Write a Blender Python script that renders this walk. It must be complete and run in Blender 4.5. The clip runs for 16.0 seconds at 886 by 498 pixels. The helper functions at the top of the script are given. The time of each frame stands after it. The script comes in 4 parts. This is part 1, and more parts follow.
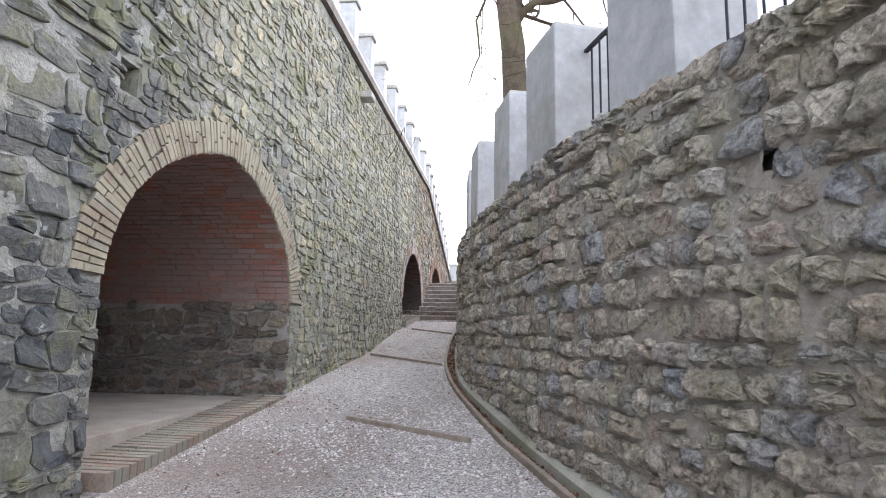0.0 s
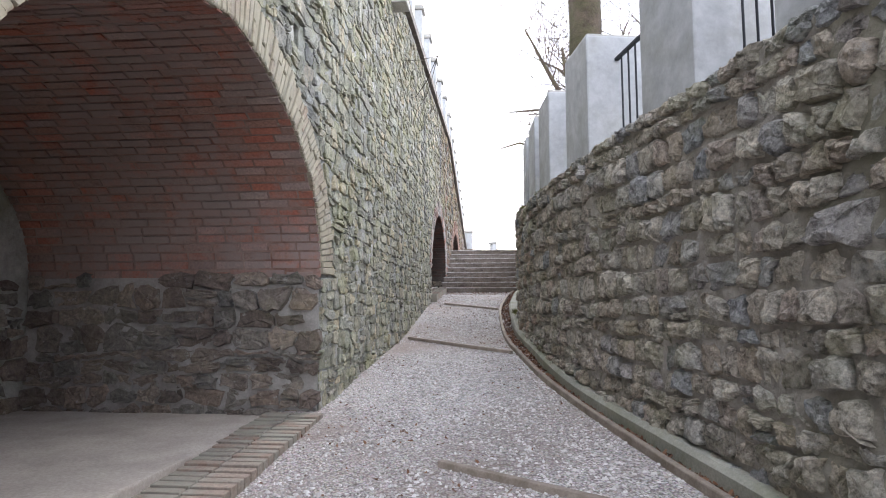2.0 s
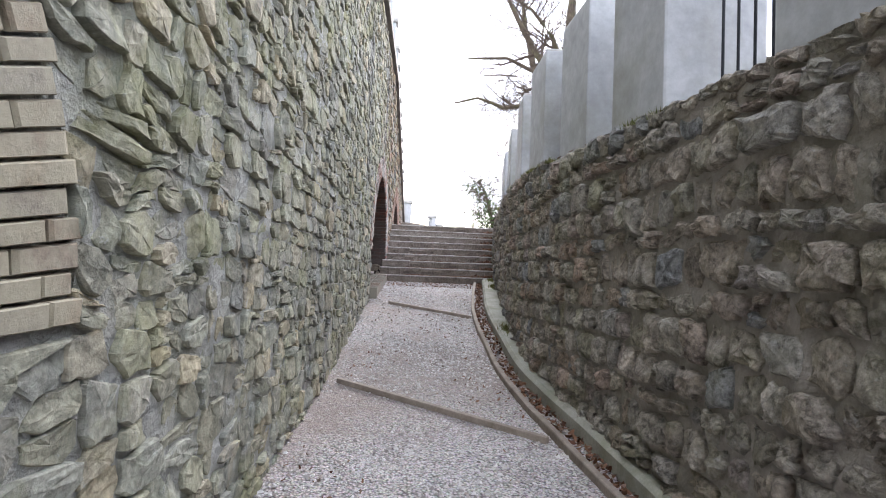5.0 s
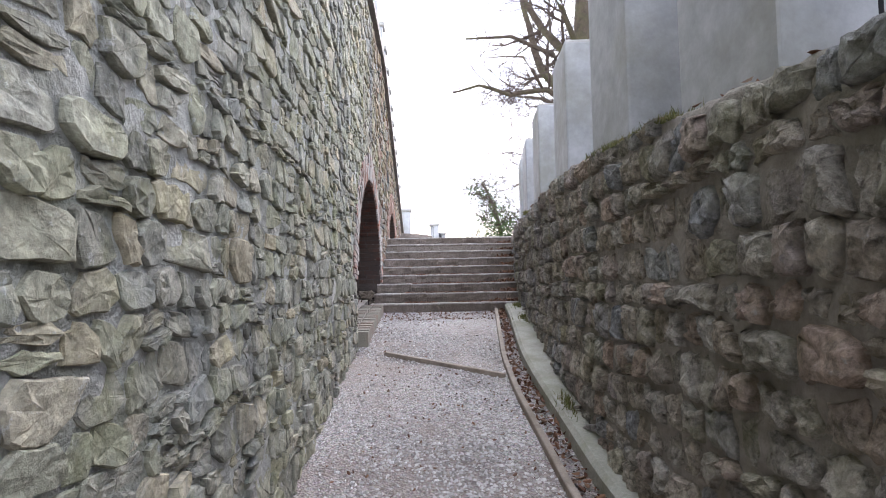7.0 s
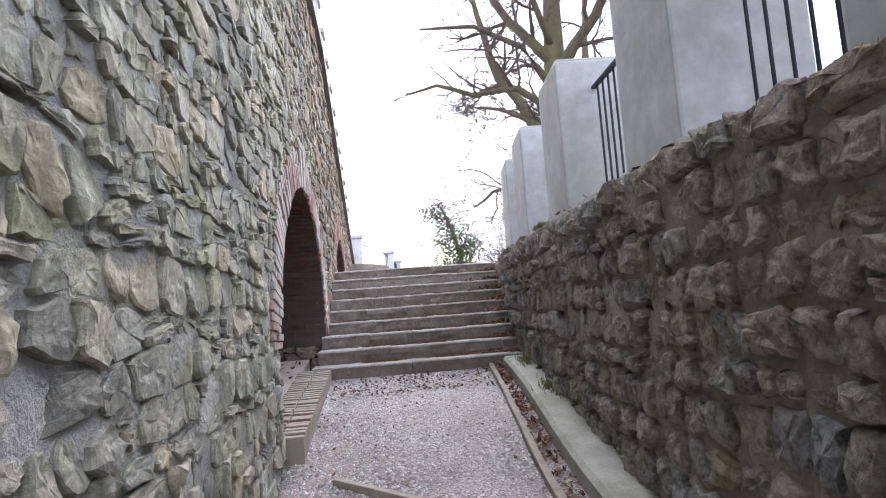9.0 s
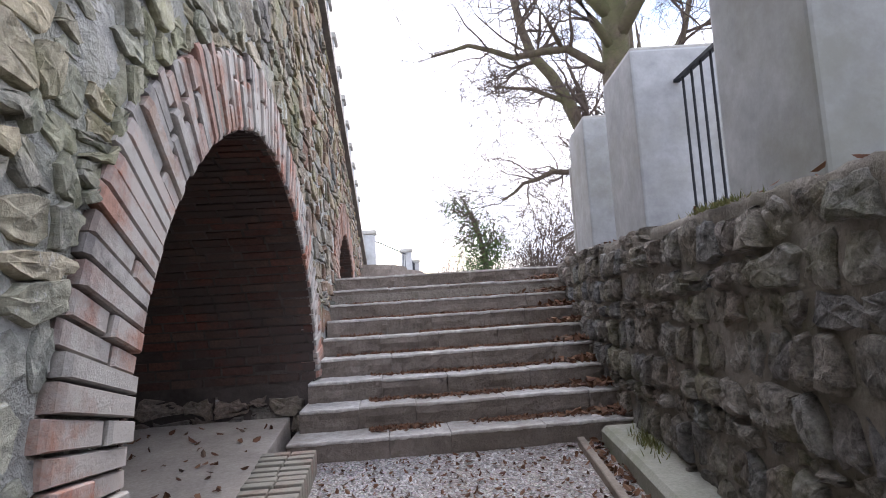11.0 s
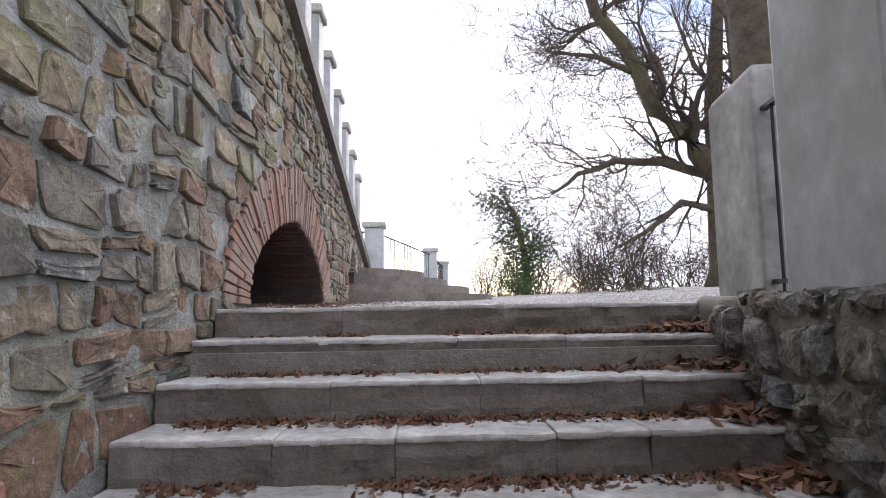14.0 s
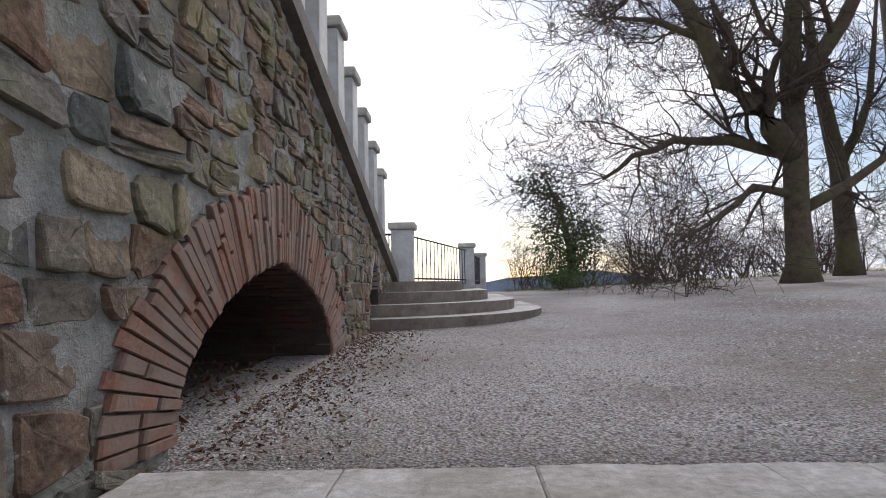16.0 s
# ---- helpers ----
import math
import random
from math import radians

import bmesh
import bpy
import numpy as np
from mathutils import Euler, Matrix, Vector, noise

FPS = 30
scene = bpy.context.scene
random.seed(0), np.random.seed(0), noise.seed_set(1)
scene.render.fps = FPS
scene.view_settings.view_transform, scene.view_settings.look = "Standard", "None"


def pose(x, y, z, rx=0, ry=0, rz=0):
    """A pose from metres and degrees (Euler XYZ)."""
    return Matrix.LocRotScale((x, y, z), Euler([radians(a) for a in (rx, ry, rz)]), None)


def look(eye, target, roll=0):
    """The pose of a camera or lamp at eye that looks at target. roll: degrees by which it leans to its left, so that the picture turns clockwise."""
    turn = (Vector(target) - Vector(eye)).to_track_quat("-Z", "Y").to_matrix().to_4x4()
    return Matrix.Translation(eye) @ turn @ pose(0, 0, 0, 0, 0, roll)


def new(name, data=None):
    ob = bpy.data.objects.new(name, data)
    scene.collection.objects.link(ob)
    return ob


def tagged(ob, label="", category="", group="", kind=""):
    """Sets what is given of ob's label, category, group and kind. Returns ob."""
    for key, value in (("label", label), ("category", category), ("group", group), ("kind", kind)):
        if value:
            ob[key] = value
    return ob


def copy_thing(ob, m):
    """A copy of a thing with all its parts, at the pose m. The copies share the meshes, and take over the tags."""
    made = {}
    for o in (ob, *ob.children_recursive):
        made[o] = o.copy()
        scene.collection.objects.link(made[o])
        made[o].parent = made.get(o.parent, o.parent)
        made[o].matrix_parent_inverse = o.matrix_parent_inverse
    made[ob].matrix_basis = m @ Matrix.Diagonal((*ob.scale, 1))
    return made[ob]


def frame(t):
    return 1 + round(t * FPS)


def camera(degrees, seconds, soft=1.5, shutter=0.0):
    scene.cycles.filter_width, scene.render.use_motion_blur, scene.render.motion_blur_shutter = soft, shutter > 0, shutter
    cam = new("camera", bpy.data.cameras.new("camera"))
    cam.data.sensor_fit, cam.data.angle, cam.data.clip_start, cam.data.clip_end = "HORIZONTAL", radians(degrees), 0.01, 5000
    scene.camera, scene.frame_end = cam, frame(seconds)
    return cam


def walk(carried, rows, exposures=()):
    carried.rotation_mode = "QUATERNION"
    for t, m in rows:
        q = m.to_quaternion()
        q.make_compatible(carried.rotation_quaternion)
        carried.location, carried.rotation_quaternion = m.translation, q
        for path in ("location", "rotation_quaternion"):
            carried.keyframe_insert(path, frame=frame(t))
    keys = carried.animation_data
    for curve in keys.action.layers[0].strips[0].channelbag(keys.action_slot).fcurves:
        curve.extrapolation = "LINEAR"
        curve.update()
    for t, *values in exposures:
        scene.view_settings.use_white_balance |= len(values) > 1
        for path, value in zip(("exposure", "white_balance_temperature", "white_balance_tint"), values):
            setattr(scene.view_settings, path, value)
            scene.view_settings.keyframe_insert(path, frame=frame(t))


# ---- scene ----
cam = camera(73.7, 16.0, soft=1.0)
SKY, SUN = 0.12, 2.0
EXPOSURES = [(0.0, 1.8, 6200, 15), (4.0, 1.95, 6150, 14), (9.0, 1.9, 6000, 18), (11.5, 1.5, 6100, 17), (12.5, 1.5, 6150, 16), (13.5, 1.25, 6150, 17), (14.5, 0.85, 6200, 16), (15.0, 0.5, 6200, 16), (16.0, 0.05, 6250, 14)]
METRES, EYE, TILT, LEAN, TURN = 20.0, 1.6, 6.3, -5.0, 5.75
ROWS = [
    (0.0, 0.0, 0.0, 0.0, 0.14, 1.96, 4.15),
    (0.5, -0.0107, 0.0297, -0.0011, 2.19, 2.44, 5.45),
    (1.0, -0.0185, 0.0676, -0.0035, 1.3, 3.22, 6.16),
    (1.5, -0.0364, 0.0985, -0.0049, 0.23, 2.2, 4.13),
    (2.0, -0.0512, 0.1286, -0.0046, -0.7, -0.91, 5.05),
    (2.5, -0.0619, 0.1618, -0.0019, -0.87, -2.2, 4.17),
    (3.0, -0.0673, 0.195, 0.0004, -5.4, -1.2, 4.44),
    (3.5, -0.0695, 0.2302, 0.0003, -7.55, -1.04, 3.96),
    (4.0, -0.0717, 0.2644, -0.0018, -8.54, -1.04, 2.53),
    (6.5, -0.0564, 0.4213, -0.0025, -7.21, -9.52, 1.11),
    (7.0, -0.0538, 0.4546, -0.0022, -8.01, -3.48, 5.21),
    (7.5, -0.0544, 0.4883, -0.0039, -6.28, -0.98, 5.11),
    (8.0, -0.0526, 0.5235, -0.0043, -7.97, -0.33, 6.45),
    (8.5, -0.0509, 0.5562, -0.005, -8.13, 0.54, 8.71),
    (9.0, -0.0457, 0.5876, -0.0048, -12.95, -1.43, 7.65),
    (11.5, -0.0286, 0.7455, -0.0074, -10.33, -1.38, 6.58),
    (12.0, -0.0199, 0.7734, -0.0091, -8.9, -4.18, 5.3),
    (12.5, -0.0112, 0.8019, -0.0072, -9.5, -5.82, 4.03),
    (13.0, -0.0019, 0.8315, -0.0077, -7.91, -3.26, 5.15),
    (13.5, 0.0051, 0.8622, -0.01, -7.68, -2.92, 4.31),
    (14.0, 0.012, 0.8923, -0.0091, -7.58, -1.11, 5.02),
    (14.5, 0.0145, 0.9184, -0.008, -5.03, -0.58, 6.42),
    (15.0, 0.0164, 0.939, 0.0026, -7.11, -5.05, 4.64),
    (15.5, 0.0192, 0.9537, 0.0078, -5.09, -4.1, 8.33),
    (16.0, 0.0194, 0.9734, 0.0114, -4.36, -3.03, 5.78),
]
walk(cam, [(t, pose(0, 0, EYE, TILT, LEAN, TURN) @ pose(METRES * x, METRES * y, METRES * z, 90 + pitch, roll, yaw)) for t, x, y, z, yaw, pitch, roll in ROWS],
     exposures=EXPOSURES)

# ---- light ----
world = bpy.data.worlds.new("overcast_sky")
scene.world = world
world.use_nodes = True
wt = world.node_tree
wt.nodes.clear()
w_out = wt.nodes.new("ShaderNodeOutputWorld")
w_bg = wt.nodes.new("ShaderNodeBackground")
w_sky = wt.nodes.new("ShaderNodeTexSky")
w_sky.sky_type, w_sky.sun_disc = "NISHITA", False
w_sky.sun_elevation, w_sky.sun_rotation = radians(24), radians(-12)
w_co = wt.nodes.new("ShaderNodeTexCoord")
w_map = wt.nodes.new("ShaderNodeMapping")
w_map.inputs["Scale"].default_value = (1.0, 1.0, 3.2)
w_noise = wt.nodes.new("ShaderNodeTexNoise")
w_noise.inputs["Scale"].default_value, w_noise.inputs["Detail"].default_value = 2.3, 7
w_noise.inputs["Roughness"].default_value = 0.55
w_ramp = wt.nodes.new("ShaderNodeValToRGB")
w_ramp.color_ramp.elements[0].position, w_ramp.color_ramp.elements[0].color = 0.40, (0.1, 0.1, 0.1, 1)
w_ramp.color_ramp.elements[1].position, w_ramp.color_ramp.elements[1].color = 0.52, (1, 1, 1, 1)
w_mix = wt.nodes.new("ShaderNodeMix")
w_mix.data_type = "RGBA"
w_cloud = wt.nodes.new("ShaderNodeValToRGB")
w_cloud.color_ramp.elements[0].position, w_cloud.color_ramp.elements[0].color = 0.44, (6.3, 6.9, 8.0, 1)
w_cloud.color_ramp.elements[1].position, w_cloud.color_ramp.elements[1].color = 0.6, (11.8, 11.7, 11.5, 1)
wt.links.new(w_co.outputs["Generated"], w_map.inputs["Vector"])
wt.links.new(w_map.outputs["Vector"], w_noise.inputs["Vector"])
wt.links.new(w_noise.outputs["Fac"], w_ramp.inputs["Fac"])
wt.links.new(w_noise.outputs["Fac"], w_cloud.inputs["Fac"])
wt.links.new(w_ramp.outputs["Color"], w_mix.inputs["Factor"])
wt.links.new(w_sky.outputs["Color"], w_mix.inputs["A"])
wt.links.new(w_cloud.outputs["Color"], w_mix.inputs["B"])
wt.links.new(w_mix.outputs["Result"], w_bg.inputs["Color"])
w_bg.inputs["Strength"].default_value = SKY
wt.links.new(w_bg.outputs["Background"], w_out.inputs["Surface"])

sun = new("sun", bpy.data.lights.new("sun", "SUN"))
sun.data.energy, sun.data.angle, sun.data.color = SUN, radians(14), (1.0, 0.95, 0.88)
sun.matrix_world = look((0, 0, 30), (3.0 * math.tan(radians(12)) - 6, -30, 16), 0)


# ---- materials ----
def material(name, rough=0.9):
    m = bpy.data.materials.new(name)
    m.use_nodes = True
    n = m.node_tree.nodes
    b = n["Principled BSDF"]
    b.inputs["Roughness"].default_value = rough
    b.inputs["Specular IOR Level"].default_value = 0.25
    return m, n, m.node_tree.links, b


def noise_node(n, l, scale, detail=5, rough=0.6, vec=None):
    t = n.new("ShaderNodeTexNoise")
    t.inputs["Scale"].default_value, t.inputs["Detail"].default_value, t.inputs["Roughness"].default_value = scale, detail, rough
    if vec is None:
        g = n.new("ShaderNodeNewGeometry")
        vec = g.outputs["Position"]
    l.new(vec, t.inputs["Vector"])
    return t.outputs["Fac"]


def ramp_node(n, l, fac, stops):
    r = n.new("ShaderNodeValToRGB")
    e = r.color_ramp.elements
    while len(e) < len(stops):
        e.new(0.5)
    for k, (p, c) in zip(e, stops):
        k.position, k.color = p, (*c, 1) if len(c) == 3 else c
    l.new(fac, r.inputs["Fac"])
    return r.outputs["Color"]


def mix_node(n, l, fac, a, b, mode="MIX"):
    m = n.new("ShaderNodeMix")
    m.data_type, m.blend_type = "RGBA", mode
    for sock, v in (("Factor", fac), ("A", a), ("B", b)):
        if isinstance(v, (int, float)):
            m.inputs[sock].default_value = v
        elif isinstance(v, tuple):
            m.inputs[sock].default_value = (*v, 1)
        else:
            l.new(v, m.inputs[sock])
    return m.outputs["Result"]


def bump_node(n, l, b, height, strength, distance):
    k = n.new("ShaderNodeBump")
    k.inputs["Strength"].default_value, k.inputs["Distance"].default_value = strength, distance
    l.new(height, k.inputs["Height"])
    l.new(k.outputs["Normal"], b.inputs["Normal"])


def random_value(n, l):
    """A number for each piece, whether it is an object of its own or an island of a joined mesh."""
    o, g, a = n.new("ShaderNodeObjectInfo"), n.new("ShaderNodeNewGeometry"), n.new("ShaderNodeMath")
    l.new(o.outputs["Random"], a.inputs[0])
    l.new(g.outputs["Random Per Island"], a.inputs[1])
    f = n.new("ShaderNodeMath")
    f.operation = "FRACT"
    l.new(a.outputs["Value"], f.inputs[0])
    return f.outputs["Value"]


def along(n, l, axis, lo, hi):
    g, s, m = n.new("ShaderNodeNewGeometry"), n.new("ShaderNodeSeparateXYZ"), n.new("ShaderNodeMapRange")
    l.new(g.outputs["Position"], s.inputs[0])
    l.new(s.outputs[axis], m.inputs["Value"])
    m.inputs["From Min"].default_value, m.inputs["From Max"].default_value = lo, hi
    return m.outputs["Result"]


def times(n, l, a, b):
    m = n.new("ShaderNodeMath")
    m.operation = "MULTIPLY"
    for k, v in enumerate((a, b)):
        if isinstance(v, (int, float)):
            m.inputs[k].default_value = v
        else:
            l.new(v, m.inputs[k])
    return m.outputs["Value"]


def stone_material(name, colours, lichen, moss, late=None, early=None, bump=0.7, streak=0.0, late_span=(15.8, 19.0), early_span=(5.4, 4.0), pits=0.0):
    m, n, l, b = material(name, 0.92)
    c = ramp_node(n, l, random_value(n, l), [(k / (len(colours) - 1), v) for k, v in enumerate(colours)])
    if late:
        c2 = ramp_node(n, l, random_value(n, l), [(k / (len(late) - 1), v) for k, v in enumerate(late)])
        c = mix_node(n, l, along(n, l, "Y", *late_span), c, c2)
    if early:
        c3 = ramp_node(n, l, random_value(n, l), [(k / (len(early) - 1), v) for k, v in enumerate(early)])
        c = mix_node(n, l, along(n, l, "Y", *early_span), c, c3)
    fine = noise_node(n, l, 38, 6, 0.7)
    c = mix_node(n, l, 0.85, c, ramp_node(n, l, fine, [(0.25, (0.45, 0.45, 0.45)), (0.7, (1.35, 1.32, 1.28))]), "MULTIPLY")
    big = noise_node(n, l, 3.1, 4)
    c = mix_node(n, l, 0.7, c, ramp_node(n, l, big, [(0.3, (0.7, 0.7, 0.72)), (0.7, (1.2, 1.18, 1.1))]), "MULTIPLY")
    if pits:
        c = mix_node(n, l, pits, c, ramp_node(n, l, noise_node(n, l, 17, 9, 0.75), [(0.36, (0.25, 0.24, 0.23)), (0.5, (1, 1, 1)), (0.66, (1.35, 1.33, 1.3))]), "MULTIPLY")
    spots = ramp_node(n, l, noise_node(n, l, 11, 7, 0.75), [(0.60, (0, 0, 0)), (0.68, (1, 1, 1))])
    c = mix_node(n, l, times(n, l, spots, lichen), c, (0.55, 0.55, 0.53))
    green = ramp_node(n, l, noise_node(n, l, 1.7, 6, 0.7), [(0.50, (0, 0, 0)), (0.64, (1, 1, 1))])
    c = mix_node(n, l, times(n, l, green, moss), c, (0.21, 0.215, 0.075))
    if streak:
        g, k = n.new("ShaderNodeNewGeometry"), n.new("ShaderNodeMapping")
        k.inputs["Scale"].default_value = (0.5, 0.9, 0.16)
        l.new(g.outputs["Position"], k.inputs["Vector"])
        band = ramp_node(n, l, noise_node(n, l, 1.0, 6, 0.7, k.outputs["Vector"]), [(0.55, (0, 0, 0)), (0.66, (1, 1, 1))])
        c = mix_node(n, l, times(n, l, band, streak), c, (0.15, 0.155, 0.165))
    l.new(c, b.inputs["Base Color"])
    bump_node(n, l, b, noise_node(n, l, 22, 8, 0.72), bump, 0.04)
    return m


def plain(name, dark, light, scale, rough=0.9, bump=0.4, distance=0.01, fine=60.0, stain=None, late=None):
    m, n, l, b = material(name, rough)
    c = ramp_node(n, l, noise_node(n, l, scale, 6, 0.65), [(0.32, dark), (0.68, light)])
    c = mix_node(n, l, 0.6, c, ramp_node(n, l, noise_node(n, l, fine, 5, 0.7), [(0.3, (0.65, 0.65, 0.65)), (0.7, (1.2, 1.2, 1.2))]), "MULTIPLY")
    if stain:
        c = mix_node(n, l, times(n, l, ramp_node(n, l, noise_node(n, l, 0.9, 7, 0.7), [(0.48, (0, 0, 0)), (0.66, (1, 1, 1))]), 0.75), c, stain)
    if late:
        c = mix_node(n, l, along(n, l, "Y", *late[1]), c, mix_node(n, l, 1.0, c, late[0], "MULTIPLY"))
    l.new(c, b.inputs["Base Color"])
    bump_node(n, l, b, noise_node(n, l, fine, 6, 0.7), bump, distance)
    return m


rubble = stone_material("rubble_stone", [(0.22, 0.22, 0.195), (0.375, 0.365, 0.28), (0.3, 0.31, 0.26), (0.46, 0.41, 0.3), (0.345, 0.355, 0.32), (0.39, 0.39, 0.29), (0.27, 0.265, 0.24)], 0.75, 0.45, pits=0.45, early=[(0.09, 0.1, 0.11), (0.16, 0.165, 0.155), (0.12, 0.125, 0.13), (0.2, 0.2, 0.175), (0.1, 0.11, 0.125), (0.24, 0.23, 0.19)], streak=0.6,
                        late=[(0.13, 0.1, 0.08), (0.24, 0.15, 0.105), (0.18, 0.17, 0.15), (0.27, 0.21, 0.15), (0.15, 0.16, 0.155), (0.3, 0.25, 0.18), (0.2, 0.115, 0.085)])
# Light by stretch put into the colour: paler at first, darker further on.
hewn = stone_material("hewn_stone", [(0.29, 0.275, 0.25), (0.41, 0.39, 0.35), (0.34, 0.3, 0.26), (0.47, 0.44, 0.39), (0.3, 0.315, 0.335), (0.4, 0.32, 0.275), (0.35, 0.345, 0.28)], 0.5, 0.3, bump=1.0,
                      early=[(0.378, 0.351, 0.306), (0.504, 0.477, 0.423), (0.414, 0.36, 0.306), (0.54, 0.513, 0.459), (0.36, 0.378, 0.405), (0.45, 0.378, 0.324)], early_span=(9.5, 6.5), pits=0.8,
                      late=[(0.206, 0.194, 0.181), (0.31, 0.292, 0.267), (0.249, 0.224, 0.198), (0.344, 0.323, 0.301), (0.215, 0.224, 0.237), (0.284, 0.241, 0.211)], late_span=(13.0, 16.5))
mortar_left = plain("lime_mortar", (0.29, 0.285, 0.25), (0.52, 0.515, 0.48), 3.2, 0.95, 1.0, 0.05, 17, (0.24, 0.25, 0.15), ((0.85, 0.85, 0.87), (18.0, 21.0)))
# Slightly darker than the mortar of the wall face.
niche_mortar = plain("niche_side_mortar", (0.24, 0.22, 0.2), (0.42, 0.4, 0.37), 2.2, 0.95, 0.6, 0.02, 30)
# Mortar darkens with the stones, the far stretch's dimmer light in its colour.
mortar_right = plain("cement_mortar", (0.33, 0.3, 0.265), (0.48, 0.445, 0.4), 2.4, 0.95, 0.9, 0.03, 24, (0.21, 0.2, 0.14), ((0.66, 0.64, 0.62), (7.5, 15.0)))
concrete = plain("precast_concrete", (0.37, 0.38, 0.39), (0.46, 0.47, 0.48), 1.6, 0.75, 0.1, 0.004, 7, (0.27, 0.27, 0.23))
dirty_concrete = plain("stained_concrete", (0.2, 0.195, 0.18), (0.42, 0.415, 0.4), 2.4, 0.85, 0.25, 0.006, 14, (0.16, 0.155, 0.13))
weathered = plain("weathered_concrete", (0.3, 0.29, 0.26), (0.46, 0.45, 0.42), 3.5, 0.9, 0.3, 0.006, 50)
kerb_concrete = plain("mossy_concrete", (0.27, 0.27, 0.22), (0.4, 0.39, 0.34), 2.6, 0.95, 0.35, 0.008, 55, (0.16, 0.17, 0.09))
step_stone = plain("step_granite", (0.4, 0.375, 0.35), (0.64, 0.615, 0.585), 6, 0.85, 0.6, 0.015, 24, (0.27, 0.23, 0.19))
# Brown earthy stone, with the shade on the risers put into its colour.
shaded_riser_stone = plain("shaded_riser_stone", (0.15, 0.125, 0.105), (0.27, 0.23, 0.2), 4, 0.92, 0.9, 0.02, 26, (0.13, 0.105, 0.085))
timber = plain("grey_timber", (0.2, 0.165, 0.13), (0.33, 0.28, 0.235), 7, 0.9, 0.4, 0.004, 70)
plaster = plain("floor_screed", (0.33, 0.29, 0.25), (0.45, 0.4, 0.35), 2.8, 0.95, 0.25, 0.006, 45)
# Floor of the low niche, darker than the screed of the other two.
dark_earth = plain("dark_niche_earth", (0.1, 0.085, 0.07), (0.2, 0.175, 0.15), 2.4, 0.9, 0.4, 0.01, 40, (0.09, 0.1, 0.05))
iron = plain("dark_iron", (0.02, 0.022, 0.028), (0.035, 0.038, 0.045), 12, 0.5, 0.1, 0.002, 80)
bark = plain("tree_bark", (0.055, 0.042, 0.03), (0.12, 0.095, 0.07), 5, 0.95, 0.9, 0.03, 22, (0.10, 0.105, 0.045))
twig_mat = plain("twig_bark", (0.05, 0.038, 0.03), (0.085, 0.065, 0.05), 5, 0.95, 0.1, 0.002, 22)
coping_mat = plain("dark_coping", (0.1, 0.085, 0.075), (0.18, 0.16, 0.14), 4, 0.9, 0.4, 0.008, 40)
hill_mat = plain("far_hill", (0.13, 0.17, 0.23), (0.17, 0.21, 0.27), 0.004, 1.0, 0.0, 0.01, 0.02)


def brick_material(name, colours, grime, cover=0.43, scale=2.6):
    m, n, l, b = material(name, 0.93)
    c = ramp_node(n, l, random_value(n, l), [(k / (len(colours) - 1), v) for k, v in enumerate(colours)])
    c = mix_node(n, l, 0.8, c, ramp_node(n, l, noise_node(n, l, 45, 6, 0.7), [(0.3, (0.55, 0.55, 0.55)), (0.7, (1.25, 1.22, 1.2))]), "MULTIPLY")
    c = mix_node(n, l, times(n, l, ramp_node(n, l, noise_node(n, l, scale, 8, 0.72), [(cover, (0, 0, 0)), (cover + 0.13, (1, 1, 1))]), 0.85), c, grime)
    l.new(c, b.inputs["Base Color"])
    bump_node(n, l, b, noise_node(n, l, 50, 7, 0.7), 0.6, 0.01)
    return m


brick_tan = brick_material("weathered_tan_brick", [(0.26, 0.225, 0.16), (0.33, 0.27, 0.19), (0.25, 0.22, 0.18), (0.29, 0.22, 0.16), (0.24, 0.23, 0.2)], (0.34, 0.31, 0.23), 0.38)
brick_mixed = brick_material("weathered_mixed_brick", [(0.26, 0.22, 0.18), (0.36, 0.15, 0.1), (0.22, 0.2, 0.18), (0.33, 0.17, 0.12), (0.18, 0.17, 0.165), (0.24, 0.21, 0.18)], (0.38, 0.36, 0.33))
brick_red = brick_material("red_brick", [(0.24, 0.12, 0.085), (0.29, 0.15, 0.105), (0.2, 0.12, 0.095), (0.26, 0.18, 0.14), (0.34, 0.16, 0.1)], (0.24, 0.18, 0.15))
brick_vault = brick_material("flaking_vault_brick", [(0.4, 0.15, 0.1), (0.33, 0.16, 0.12), (0.3, 0.2, 0.165), (0.43, 0.15, 0.1), (0.36, 0.28, 0.25), (0.25, 0.165, 0.14)], (0.27, 0.22, 0.2), 0.42, 1.9)
# Near-black brick: the shade inside the further vaults put into the colour.
brick_shaded = brick_material("shaded_vault_brick", [(0.1, 0.05, 0.04), (0.08, 0.05, 0.04), (0.12, 0.08, 0.065), (0.14, 0.06, 0.045), (0.06, 0.045, 0.04)], (0.075, 0.06, 0.055), 0.44, 1.5)
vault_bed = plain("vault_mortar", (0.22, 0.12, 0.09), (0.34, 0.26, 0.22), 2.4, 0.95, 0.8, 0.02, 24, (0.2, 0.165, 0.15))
# Bed of those vaults, darkened in the same way to stand for shade.
shaded_bed = plain("shaded_mortar", (0.05, 0.042, 0.037), (0.12, 0.1, 0.09), 2.4, 0.95, 0.8, 0.02, 24)

